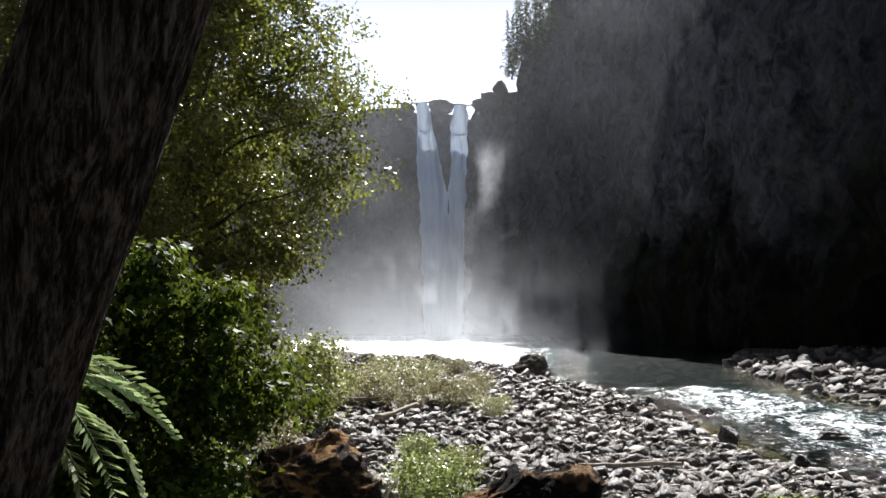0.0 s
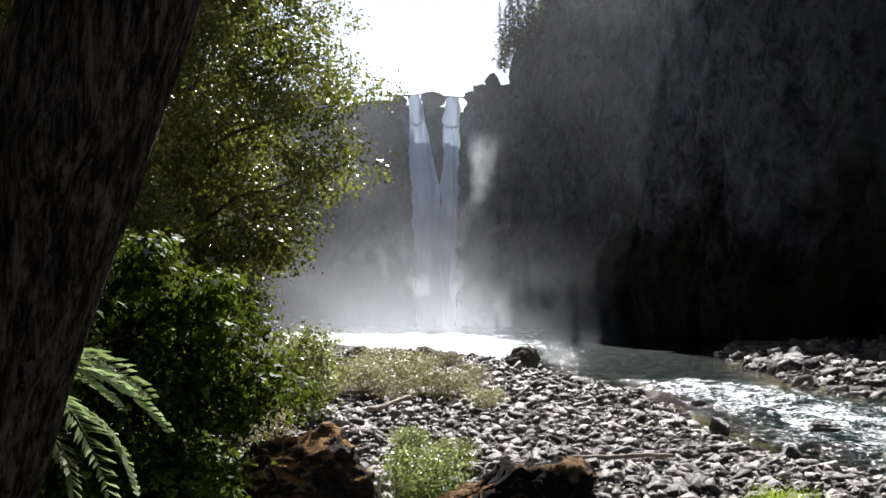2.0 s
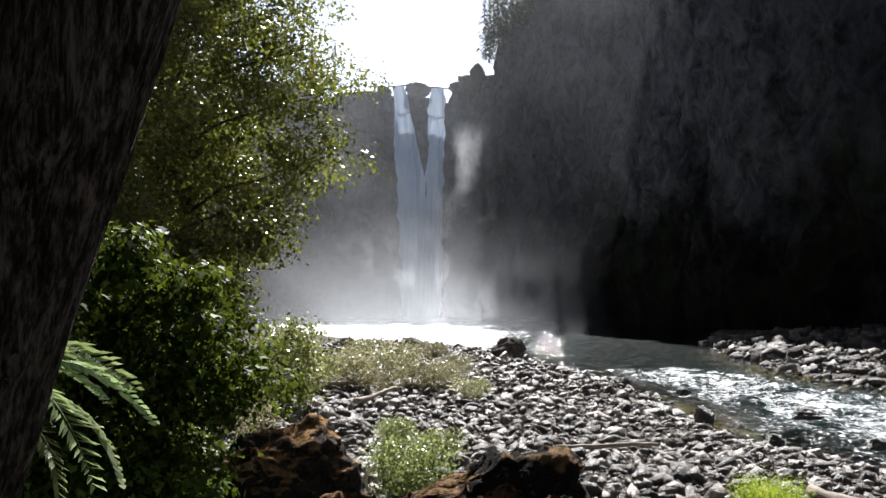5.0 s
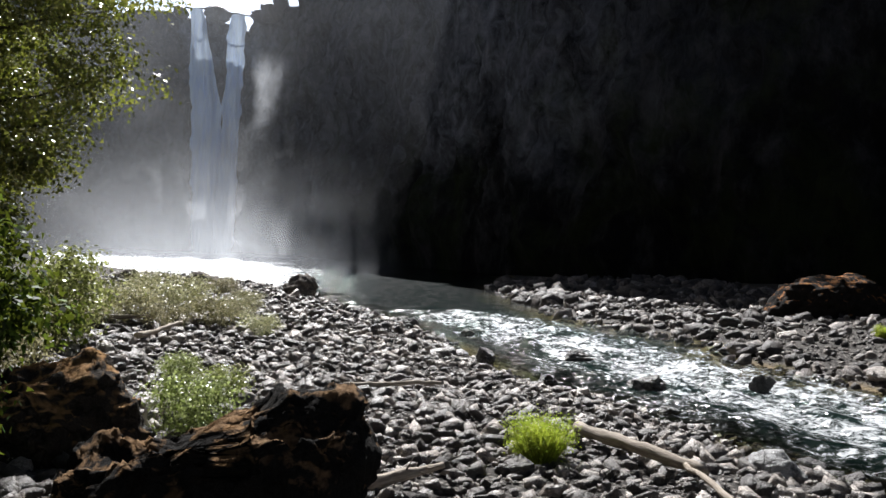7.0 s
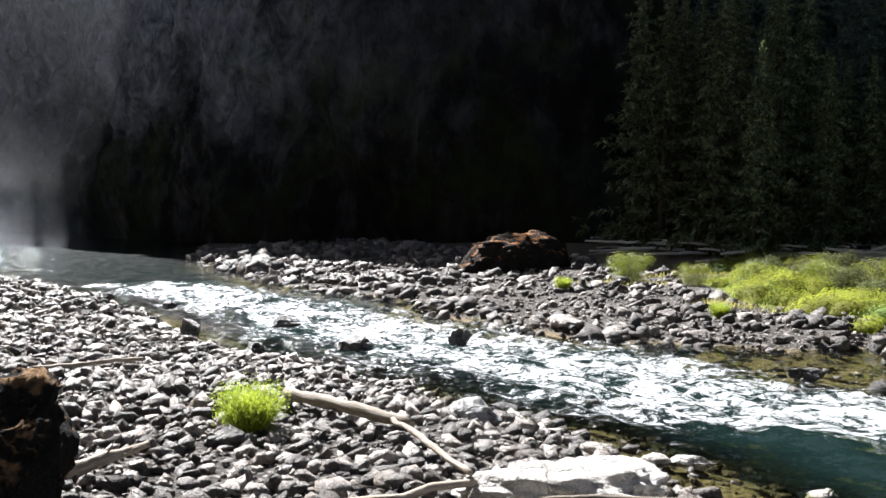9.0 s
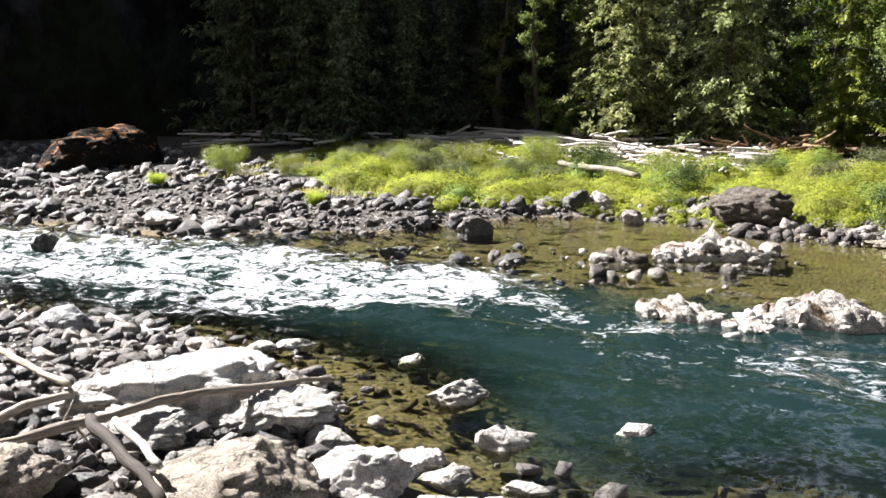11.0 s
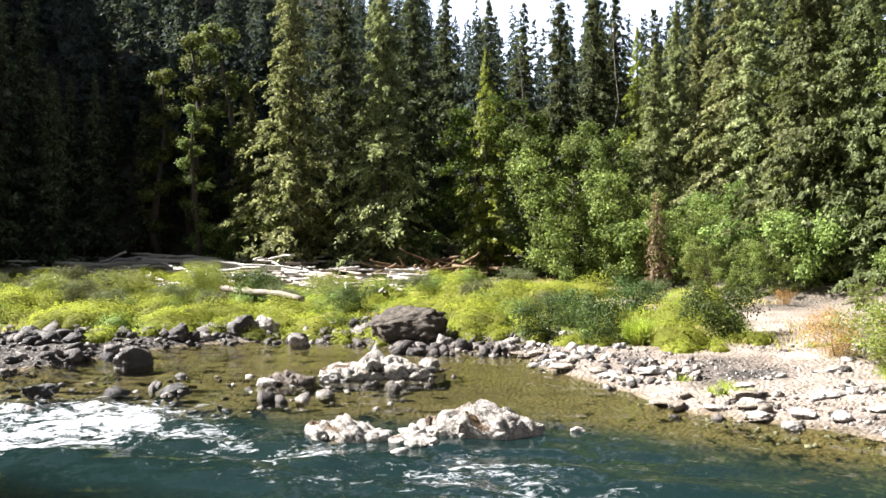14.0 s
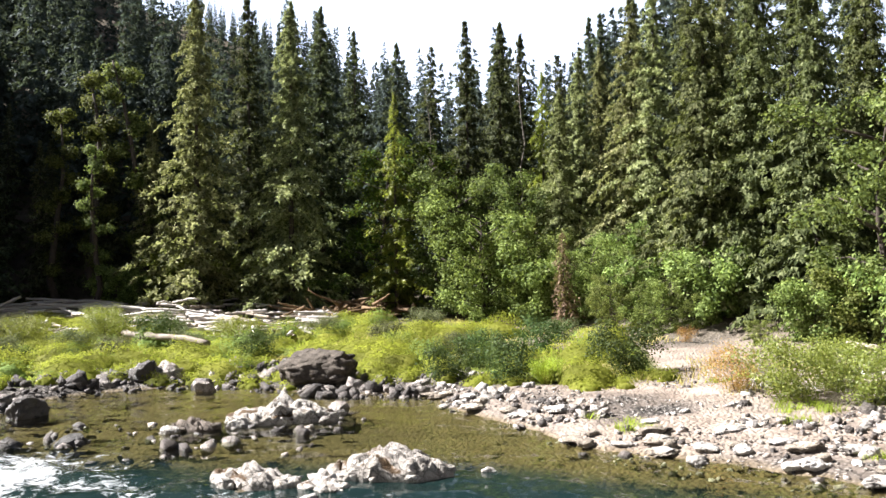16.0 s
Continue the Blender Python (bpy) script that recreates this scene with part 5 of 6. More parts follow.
for i in range(40):
    k = rng.integers(14, len(px))
    off = ln[k] * (hh[k] - 3) + rng.uniform(2, 35)
    spots.append((px[k] + nx[k] * off, py[k] + ny[k] * off, hh[k] - 5, rng.uniform(0.5, 0.85)))
spots += [(22.5, 308.5, 88, 0.62), (25, 306, 92, 0.72), (28, 303, 94, 0.8), (24, 313, 88, 0.6), (31, 301, 96, 0.85), (33, 305, 98, 0.9), (27, 310, 92, 0.8), (36, 298, 100, 0.9), (29, 306, 92, 0.5)]
for i, (x, y, z, s) in enumerate(spots):
    m = pose(x, y, z, 0, 0, rng.uniform(0, 360)) @ Matrix.Scale(s, 4)
    if i < 3:
        TOPS[i].matrix_world = m
    else:
        copy_thing(TOPS[i % 3], pose(0, 0, 0)).matrix_world = m

# broadleaf trees and understorey along the forest edge
UNDER = []
for i, (h, r, leafm, lim, lab) in enumerate(((18, 4.6, MAPLE, 20, "dark green broadleaf tree with bare lower trunk"), (10, 4.6, BUSHLEAF, 24, "rounded leafy green tree at the forest edge"),
                                             (5, 3.2, BUSHLEAF, 16, "leafy green bush at the forest edge"), (15, 4.4, EDGELEAF, 22, "sunlit pale green alder at the forest edge"),
                                             (22, 1.5, EDGELEAF, 12, "tall alder with a small sunlit crown on the dark slope"))):
    wood, crown = broadleaf(h, r, lim, 5, 120, 0.3, 120 + i, {0: 0.3, 4: 0.15}.get(i, 0.04), 0.72 if 8 < h < 20 else 0.6, None, False)
    UNDER.append((tree_thing("broadleaf_tree", wood, crown, BARK, leafm, lab, "tree", "understorey on the far bank", pose(0, 0, 0)), h * 0.95))
plant(UNDER, [
    (94.3, 11.3, 0, 20), (84.8, 5.5, 1, 12.4), (84, 1.3, 1, 10.5), (78, -3.9, 1, 8.6), (96, 23, 2, 6), (94, 16, 2, 6.5), (80, 0, 2, 7), (73, -7.5, 2, 7), (66.5, -11.5, 2, 7.5),
    (54, -18.7, 3, 18), (51, -21, 2, 7), (97, 40, 2, 7), (95, 46, 2, 7), (97, 31, 1, 9), (56, -17.5, 2, 6), (47, -25, 3, 15), (89, 8.5, 3, 17), (92, 3, 3, 17), (97, 17, 0, 21), (84, -5.5, 1, 10), (90.5, 5.5, 1, 9),
    (100, 50.3, 4, 34), (102, 46, 4, 34.5), (96.2, 53.3, 4, 28.5), (93.2, 48.3, 4, 22.5), (95, 38.5, 2, 9)])
plant(UNDER, [(float(tree_line(y)) + rng.uniform(0.5, 4.5), y, int(rng.integers(1, 3)), rng.uniform(3.2, 6.0)) for y in np.arange(-26, 16, 2.6)])

# a dead brown conifer and bare snags among the living trees
trunk, crown = conifer(8.0, 1.7, 70, 26, 140, 0.7, 0.1, 0.3, 0.6)
tree_thing("dead_conifer", trunk, crown, BARK, DEADNEEDLE, "dead brown conifer with drooping needles at the forest edge", "conifer", "", pose(76.0, -1.4, float(ground_z(76.0, -1.4)) - 0.1, 0, 0, 20))


def snag(x, y, h, lean, seed):
    """A bare dead tree: a thin trunk with short broken limbs."""
    e = new("dead_tree")
    e.matrix_world = pose(x, y, float(ground_z(x, y)) - 0.2, lean, 0, 40 * seed)
    q_ = np.random.default_rng(seed)
    zt = np.linspace(0, h, 10)
    bend = np.cumsum(q_.normal(0, 0.012 * h, (10, 2)), 0)
    part("trunk", mesh_np("trunk", *tube(np.column_stack([bend, zt]), 0.0052 * h * (1 - 0.85 * zt / h), 7, True, 0.05, seed), GREYWOOD, True), e)
    for k in range(11):
        z0, az, L = q_.uniform(0.35, 0.97) * h, q_.uniform(0, 6.28), q_.uniform(0.5, 1.8)
        s_ = np.linspace(0, 1, 5)
        c = [np.interp(z0, zt, bend[:, 0]), np.interp(z0, zt, bend[:, 1])]
        limb = np.column_stack([c[0] + math.cos(az) * L * s_, c[1] + math.sin(az) * L * s_, z0 + 0.35 * L * s_])
        part("limb", mesh_np("limb", *tube(limb, 0.038 * (1 - 0.8 * s_), 5, True, 0, k), GREYWOOD, True), e)
    return tagged(e, "bare grey dead tree at the forest edge", "dead tree", "dead trees at the forest edge")


snag(93.0, 11.5, 24, 3, 3)
snag(98.0, 3.0, 25, -3, 5)


# ---- near bank: alder, maples, fern, leaning trunk ----
wood, crown = broadleaf(24, 6.6, 66, 34, 76, 0.235, 201, 0.04, 0.75, 0.22, False)
alder = tree_thing("alder_tree", wood, crown, BARK, ALDER, "sunlit alder with small glossy leaves on the bank", "tree", "alders on the near bank", pose(-10.8, 35.5, float(ground_z(-10.8, 35.5)) - 0.2, 0, 0, 30))
copy_thing(alder, pose(-14.5, 41.0, float(ground_z(-14.5, 41.0)) - 0.2, 0, 0, 150))
wood, crown = broadleaf(7.0, 2.7, 40, 26, 70, 0.14, 202, 0.04, 0.42, 0.1, "lobed")
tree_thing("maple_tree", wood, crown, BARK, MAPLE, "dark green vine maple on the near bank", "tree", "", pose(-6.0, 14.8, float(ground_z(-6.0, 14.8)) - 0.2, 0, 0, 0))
# maple and shrub added to fill the dark bank, hiding the lit hillside
wood, crown = broadleaf(10.0, 3.2, 34, 22, 80, 0.17, 203, 0.04, 0.6, 0.12, "lobed")
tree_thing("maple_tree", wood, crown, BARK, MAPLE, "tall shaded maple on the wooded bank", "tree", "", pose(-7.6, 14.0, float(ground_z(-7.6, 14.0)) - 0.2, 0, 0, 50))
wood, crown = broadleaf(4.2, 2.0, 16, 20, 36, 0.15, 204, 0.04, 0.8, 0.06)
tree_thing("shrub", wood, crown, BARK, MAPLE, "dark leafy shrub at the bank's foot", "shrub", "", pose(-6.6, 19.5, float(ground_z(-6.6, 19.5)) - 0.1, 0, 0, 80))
wood, crown = broadleaf(4.7, 2.1, 20, 15, 15, 0.2, 205, 0.04, 0.9, 0.06)
tree_thing("shrub", wood, crown, BARK, GREENWILLOW, "pale leafy willow below the alder", "shrub", "", pose(-6.8, 44.5, float(ground_z(-6.8, 44.5)) - 0.1, 0, 0, 10))

# leaning trunk close to the path: ridged, cracked bark
n, m_ = 210, 110
zz, aa = np.meshgrid(np.linspace(4.6, 12.0, n), np.linspace(0, 2 * np.pi, m_, endpoint=False), indexing="ij")
ridge = 0.011 * np.abs(vnoise(np.cos(aa) * 9 + 0.5 * zz, np.sin(aa) * 9, zz * 1.6)) + 0.012 * fbm(np.cos(aa) * 2.2, np.sin(aa) * 2.2, zz * 0.9, 3) + 0.006 * vnoise(np.cos(aa) * 22, np.sin(aa) * 22, zz * 5)
knot = 0.05 * np.exp(-((zz - 6.9) / 0.12) ** 2 - ((aa - 5.0) / 0.3) ** 2)
rad = 0.215 - 0.008 * (zz - 6.5) + ridge + knot
v = np.stack([-0.819 + 0.325 * (zz - 7.33) + rad * np.cos(aa), 2.35 + rad * np.sin(aa), zz - 0.1 * rad * np.cos(aa)], 2).reshape(-1, 3)
i, j = np.meshgrid(np.arange(n - 1), np.arange(m_), indexing="ij")
j2 = (j + 1) % m_
f = np.stack([i * m_ + j, i * m_ + j2, (i + 1) * m_ + j2, (i + 1) * m_ + j], 2).reshape(-1, 4)
trunk = new("tree_trunk")
tagged(trunk, "weathered leaning tree trunk with cracked grey bark", "tree trunk")
v = np.vstack([v, v[-m_:].mean(0) + (0.05, 0, 0.12)])
f = np.vstack([f, [((n - 1) * m_ + k, (n - 1) * m_ + (k + 1) % m_, len(v) - 1, len(v) - 1) for k in range(m_)]])
me = bpy.data.meshes.new("bark")
me.from_pydata(v.tolist(), [], [list(dict.fromkeys(q)) for q in f.tolist()])
me.polygons.foreach_set("use_smooth", np.ones(len(me.polygons), bool))
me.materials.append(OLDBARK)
part("bark", me, trunk)
for i, (z, a) in enumerate(((6.93, 4.9), (6.35, 5.6), (7.5, 4.4))):
    kv, kf = stone_shape(3, 460 + i, 0.8, 0.3, 2)
    c = (-0.819 + 0.325 * (z - 7.33) + 0.215 * math.cos(a), 2.35 + 0.215 * math.sin(a), z)
    part("knot", mesh_np("knot", kv * (0.03, 0.03, 0.045), kf, OLDBARK, True), trunk, m=Matrix.Translation(c))


def frond(L, seed, width=0.15):
    """One drooping fern frond: a rib with paired leaflets, along +x from the origin."""
    q = np.random.default_rng(seed)
    s = np.linspace(0, 1, 46)
    x, z = L * s * (1 - 0.2 * s ** 2), L * (0.8 * s - 1.2 * s ** 2.1)
    rib = np.column_stack([x, 0 * s, z])
    vs, fs = [], []
    for k in range(4, 46):
        w = width * L * math.sin(math.pi * min(1, 0.12 + 0.9 * (1 - s[k]))) ** 0.7 * q.uniform(0.85, 1.1)
        for sg in (-1, 1):
            a = rib[k]
            d = np.array([0.45, sg * 0.8, -0.55 + q.normal(0, 0.14)])
            d /= np.linalg.norm(d)
            o = np.array([L / 46 * 0.95, 0, 0])
            o2 = len(vs)
            vs += [a - o * 0.6, a + d * w * 0.5 + o, a + d * w, a + d * w * 0.45 - o * 0.6]
            fs += [(o2, o2 + 1, o2 + 2), (o2, o2 + 2, o2 + 3)]
    return tube(rib, 0.005 * (1 - 0.8 * s), 4, False), (np.array(vs), np.array(fs))


fern = new("fern")
fern.location = (-2.2, 4.5, float(ground_z(-2.2, 4.5)) + 0.02)
tagged(fern, "sunlit sword fern with drooping fronds", "fern")
for i, (az, L, tilt) in enumerate(((-14, 1.15, 38), (6, 1.1, 26), (-26, 1.1, 12), (14, 1.0, 2), (-34, 1.05, 50), (-8, 0.85, -16), (26, 0.95, 38), (-50, 0.9, 20), (45, 0.9, 30), (-70, 0.9, 30), (90, 0.8, 30), (150, 0.8, 30))):
    rib, blades = frond(0.88 * L, 500 + i)
    part("leaf_blade", mesh_np("leaf_blade", *blades, FERN), part("frond", mesh_np("frond", *rib, FERN), fern, m=pose(0, 0, 0, 0, -tilt, az)))


# ---- shrubs ----
def shrub_kind(name, h, r, leafm, size, seed, label, group, limbs=14, clumps=14, per=26):
    wood, crown = broadleaf(h, r, limbs, clumps, per, size, seed, 0.02, 0.45 * r ** 0.5, 0.025, False)
    e = new(name)
    part("stem", mesh_np("stem", *join(wood), BARK, True), e)
    part("foliage", mesh_np("foliage", *crown, leafm), e)
    return tagged(e, label, "shrub", group)


def set_out(kind, rows):
    for i, (x, y, s) in enumerate(rows):
        m = pose(x, y, float(ground_z(x, y)) - 0.05, 0, 0, (i * 77) % 360) @ Matrix.Scale(s, 4)
        if i == 0:
            kind.matrix_world = m
        else:
            copy_thing(kind, pose(0, 0, 0)).matrix_world = m


set_out(shrub_kind("shrub", 1.7, 1.8, WILLOW, 0.19, 601, "pale willow shrub in a thicket, backlight in its leaf colour", "willow thicket on the gravel bar", 16, 12, 18),
        [(-10, 58, 1.1), (-7.0, 55.5, 0.8), (-4.6, 58, 1.0), (-2.2, 55, 0.7), (0.4, 57, 0.85), (2.8, 53, 0.6), (-8.6, 65, 1.1), (-5.4, 67, 0.8), (-1.6, 65, 1.05), (1.9, 63, 0.7),
         (-11, 75, 1.2), (-6, 77, 0.9), (-2, 75, 1.1), (3, 73, 0.65), (-12, 86, 1.2), (-6, 89, 0.9), (1, 87, 0.8), (-8.5, 49, 0.9), (-10, 44, 1.1), (-7.6, 38, 0.9)])
set_out(shrub_kind("shrub", 1.6, 1.1, GREENWILLOW, 0.13, 602, "pale green willow shrub on cobbles", "low willow shrubs on cobbles", 18, 12, 22), [(-0.4, 25.6, 1.0), (0.4, 30.5, 0.8), (-0.9, 34.5, 0.7)])
BROOM_AT = [(8.5, 22.6, 1.0), (47.6, 0.1, 1.0), (5.0, 14.6, 0.5), (43, 37, 0.7), (46, 55, 0.8)]
set_out(shrub_kind("shrub", 2.4, 1.7, DARKBUSH, 0.17, 604, "dense dark green bush in bank grass", "green bushes in the bank grass"),
        [(50.6, 5.4, 0.85), (49.2, 2.2, 1.0), (49.4, -3.9, 1.05), (62, 20, 0.8), (66, 29, 1.0), (56, 4.2, 0.8), (60, 0.5, 0.9)])
set_out(shrub_kind("shrub", 2.4, 1.8, GREENBUSH, 0.14, 605, "bright green bush on the gravel bank", "bright bushes on the far bank", 16, 14, 34),
        [(56.2, 58.5, 0.95), (62, 44, 0.8), (64, 38, 0.9), (66, 33, 1.0), (60, 48, 0.7), (57, 52, 0.7), (68, 24, 0.9), (72, 36, 0.9), (40.8, -10.2, 1.0), (38.8, -13, 1.0), (42.5, -12.5, 0.9), (63, 10, 0.6)])
set_out(shrub_kind("shrub", 1.9, 1.6, SAGE, 0.15, 607, "grey-green leafy shrub in bank grass", "grey-green shrubs on the far bank", 16, 12, 34),
        [(60, 40, 0.9), (57.5, 36, 0.8), (63.5, 46, 0.9), (66, 41, 1.0), (61, 33, 0.8), (69, 47, 1.0), (66, 52, 0.9), (59, 29, 0.7), (64, 26, 0.8), (71, 30, 0.8), (73, 18, 0.9), (68, 12, 0.8), (76, 10, 0.9), (62, 6, 0.7), (66, -1, 0.8)])
set_out(shrub_kind("shrub", 2.0, 1.3, RUST, 0.09, 606, "dry rust-brown shrub on the sandy bank", "rusty shrubs"), [(43.0, -8.4, 1.0), (62, -9, 0.5)])


# ---- grass on the far bank ----
def tufts(x, y, height, blades, seed, spread=0.45, thin=1.0):
    q = np.random.default_rng(seed)
    k = np.repeat(np.arange(len(x)), blades)
    n = len(k)
    bx_, by_ = x[k] + q.normal(0, spread, n), y[k] + q.normal(0, spread, n)
    bz = ground_z(bx_, by_) - 0.03
    h = height[k] * q.uniform(0.5, 1.15, n)
    az, lean = q.uniform(0, 6.28, n), q.uniform(0.2, 1.1, n)
    w = (0.025 + 0.02 * q.uniform(0, 1, n)) * thin
    p = np.stack([bx_, by_, bz], 1)
    side = np.stack([-np.sin(az), np.cos(az), 0 * az], 1) * w[:, None]
    out = np.stack([np.cos(az) * lean, np.sin(az) * lean, 1 + 0 * az], 1) * h[:, None]
    bend = np.stack([np.cos(az), np.sin(az), -0.5 + 0 * az], 1) * (lean * h * 0.5)[:, None]
    v = np.stack([p - side, p + side, p + out * 0.6 + side * 0.8, p + out + bend, p + out * 0.6 - side * 0.8], 1)
    o = (np.arange(n) * 5)[:, None]
    return v.reshape(-1, 3), np.vstack([o + [0, 1, 2], o + [0, 2, 4], o + [4, 2, 3]])


def mounds(x, y, r, h, density, size, seed):
    """Domed clumps of small leaves that lie on the domes' skins."""
    q = np.random.default_rng(seed)
    k = np.repeat(np.arange(len(x)), np.maximum(30, (density * r * r).astype(int)))
    n_ = len(k)
    a, s_ = q.uniform(0, 6.28, n_), q.uniform(0, 1, n_) ** 0.55
    el = np.sqrt(np.maximum(0, 1 - s_ ** 2)) * q.uniform(0.7, 1.08, n_)
    lump = 1 + 0.25 * vnoise(np.cos(a) * 2 + k, np.sin(a) * 2, s_ * 3)
    px_, py_ = x[k] + np.cos(a) * s_ * r[k] * lump, y[k] + np.sin(a) * s_ * r[k] * lump
    c = np.stack([px_, py_, ground_z(px_, py_) + el * h[k] * lump], 1) + q.normal(0, 0.05, (n_, 3))
    nrm_ = np.stack([np.cos(a) * s_, np.sin(a) * s_, 0.15 + el], 1) + q.normal(0, 0.24, (n_, 3))
    along = np.cross(nrm_, q.normal(size=(n_, 3)))
    along /= np.linalg.norm(along, axis=1)[:, None]
    side = np.cross(nrm_, along)
    side /= np.linalg.norm(side, axis=1)[:, None]
    sz = (size * q.uniform(0.6, 1.4, n_))[:, None]
    v_ = np.stack([c - side * sz * 0.4, c + along * sz, c + side * sz * 0.4], 1)
    fuzz = (v_.reshape(-1, 3), np.arange(n_ * 3).reshape(-1, 3))
    # the dense body of each clump under its outer leaves
    th, ph = np.meshgrid(np.linspace(0, 2 * np.pi, 15), np.linspace(0, 0.5 * np.pi, 6), indexing="ij")
    bx_ = np.stack([np.cos(th) * np.cos(ph), np.sin(th) * np.cos(ph), np.sin(ph)], 2).reshape(-1, 3)
    quads = grid_faces(15, 6)
    tris = np.vstack([quads[:, (0, 1, 2)], quads[:, (0, 2, 3)]])
    m_ = len(x)
    lump_ = 1 + 0.2 * vnoise(bx_[None, :, 0] * 2 + np.arange(m_)[:, None], bx_[None, :, 1] * 2, bx_[None, :, 2] * 2)
    pos = bx_[None] * lump_[..., None] * np.stack([r, r, h], 1)[:, None, :] * 0.7
    pos[..., 2] += ground_z(x, y)[:, None] - 0.1
    pos[..., :2] += np.stack([x, y], 1)[:, None, :]
    body = (pos.reshape(-1, 3), (tris[None] + (np.arange(m_) * len(bx_))[:, None, None]).reshape(-1, 3))
    return join([fuzz, body])


for cnt, mt, lo, hi, rise, dens, size, lab, margin, seed in (
        (820, GRASS, 0.5, 2.6, 0.5, 260, 0.11, "mounds of bright yellow-green herbs on the far bank", 0.4, 710),
        (260, HERB, 0.5, 2.0, 0.65, 230, 0.12, "darker green leafy herb clumps on the far bank", 1.5, 712),
        (240, DRYGRASS, 0.4, 1.4, 0.45, 140, 0.14, "dry straw-coloured herb clumps on the far bank", 6.0, 714)):
    gx, gy = pick(cnt, 36, 92, -5, 66, lambda x, y: grassy(x, y, margin))
    r_ = rng.uniform(lo ** 0.5, hi ** 0.5, len(gx)) ** 2
    herbs = part("herbage", mesh_np("herbage", *mounds(gx, gy, r_, r_ * rise * rng.uniform(0.7, 1.4, len(gx)), dens, size, seed), mt))
    tagged(herbs, lab, "grass", kind="stuff")
gx, gy = pick(1500, 36, 92, -5, 66, grassy)
tall = np.clip(0.45 + 0.6 * vnoise(gx * 0.22, gy * 0.22, 9.0), 0.15, 0.75)
grass = part("grass", mesh_np("grass", *tufts(gx, gy, tall, 13, 700), GRASS))
tagged(grass, "tall sunlit yellow-green grass on the far bank", "grass", kind="stuff")
gx, gy = pick(2600, 40, 95, -16, 60, lambda x, y: (x - far_shore(y) > 14) & (x < tree_line(y) - 1) & (vnoise(x * 0.2, y * 0.2, 1.0) > 0.0))
grass = part("grass", mesh_np("grass", *tufts(gx, gy, 0.5 + 0 * gx, 16, 701, 0.45, 0.7), DRYGRASS))
tagged(grass, "dry straw-coloured grass near the trees", "grass", kind="stuff")
gx, gy = pick(330, 28, 50, -16, 6, lambda x, y: (x - far_shore(y) > 3) & (vnoise(x * 0.3, y * 0.3, 5.0) > 0.45))
grass = part("grass", mesh_np("grass", *tufts(gx, gy, 0.36 + 0 * gx, 60, 702, 0.2, 0.4), GRASS))
tagged(grass, "low green grass tufts on pale gravel", "grass", kind="stuff")

# round tufts along the edge of the overgrown bank
gx, gy = pick(900, 40, 60, -8, 30, lambda x, y: grassy(x, y, -2.2) & ~grassy(x, y, 0.3))
gx, gy = gx[:70], gy[:70]
r_ = rng.uniform(0.35, 0.9, len(gx))
edge = part("herbage", mesh_np("herbage", *mounds(gx, gy, r_, 0.75 * r_, 420, 0.09, 716), GRASS))
tagged(edge, "round bright green tufts at the gravel's edge", "grass", kind="stuff")

# broom: sheaves of thin upright stems
q = np.random.default_rng(720)
n = 900
az, rr = q.uniform(0, 6.28, n), 0.42 * np.sqrt(q.uniform(0, 1, n))
root = np.stack([np.cos(az) * rr * 0.6, np.sin(az) * rr * 0.6, 0 * az], 1)
tip = np.stack([np.cos(az) * rr * 2.2, np.sin(az) * rr * 2.2, 1.35 * q.uniform(0.55, 1.0, n) * (1 - 0.5 * rr ** 2)], 1) + q.normal(0, 0.07, (n, 3))
side = np.stack([-np.sin(az), np.cos(az), 0 * az], 1) * 0.018
mid = root * 0.4 + tip * 0.6 + q.normal(0, 0.03, (n, 3))
v = np.stack([root - side, root + side, mid + side, tip, mid - side], 1).reshape(-1, 3)
o = (np.arange(n) * 5)[:, None]
broom = new("shrub")
part("stem", mesh_np("stem", v, np.vstack([o + [0, 1, 2], o + [0, 2, 4], o + [4, 2, 3]]), YELLOW), broom)
part("foliage", mesh_np("foliage", *leaves(np.stack([tip, mid], 1).reshape(-1, 3), (0.16, 0.16, 0.2), 3, 0.075, 721, 0.9, False), YELLOW), broom)
tagged(broom, "bright yellow-green broom bush on cobbles", "shrub", "yellow-green bushes")
set_out(broom, BROOM_AT)

# ---- log weir above the falls, and the rock between the streams ----
log_thing("weir_log", (-19, 330, 84.0), (11, 329, 83.0), 0.3, 0.25, "long dark log boom across the river above the falls", 90, BARK)
boulder("boulder", 11.0, 327, 1.8, 1.4, 1.6, WETROCK, "dark rock holding the boom's end", 91, 0, base=82.0)
boulder("boulder", -0.6, 322.5, 10.5, 6, 6.5, WETROCK, "dark rock dividing the falls at the lip", 92, 0, base=77.5)
for i, (x, y, z, w, h) in enumerate(((17, 316, 79.5, 8, 6), (13, 319, 79, 6, 5), (20, 311, 82, 6, 6), (-13, 323, 78.5, 7, 4.5))):
    boulder("boulder", x, y, w, w * 0.8, h, WETROCK, "dark ledge rock beside the falls' lip", 95 + i, 20 * i, base=z, rugged=0.4, cut=2)

# ---- spray: see-through wavy sheets across the view, standing for droplets and haze, lit by the sun ----
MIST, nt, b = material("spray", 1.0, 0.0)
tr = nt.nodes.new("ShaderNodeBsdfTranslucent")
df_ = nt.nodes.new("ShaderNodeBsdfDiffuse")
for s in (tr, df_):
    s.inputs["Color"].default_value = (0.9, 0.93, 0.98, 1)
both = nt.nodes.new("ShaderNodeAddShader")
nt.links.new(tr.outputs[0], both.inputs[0])
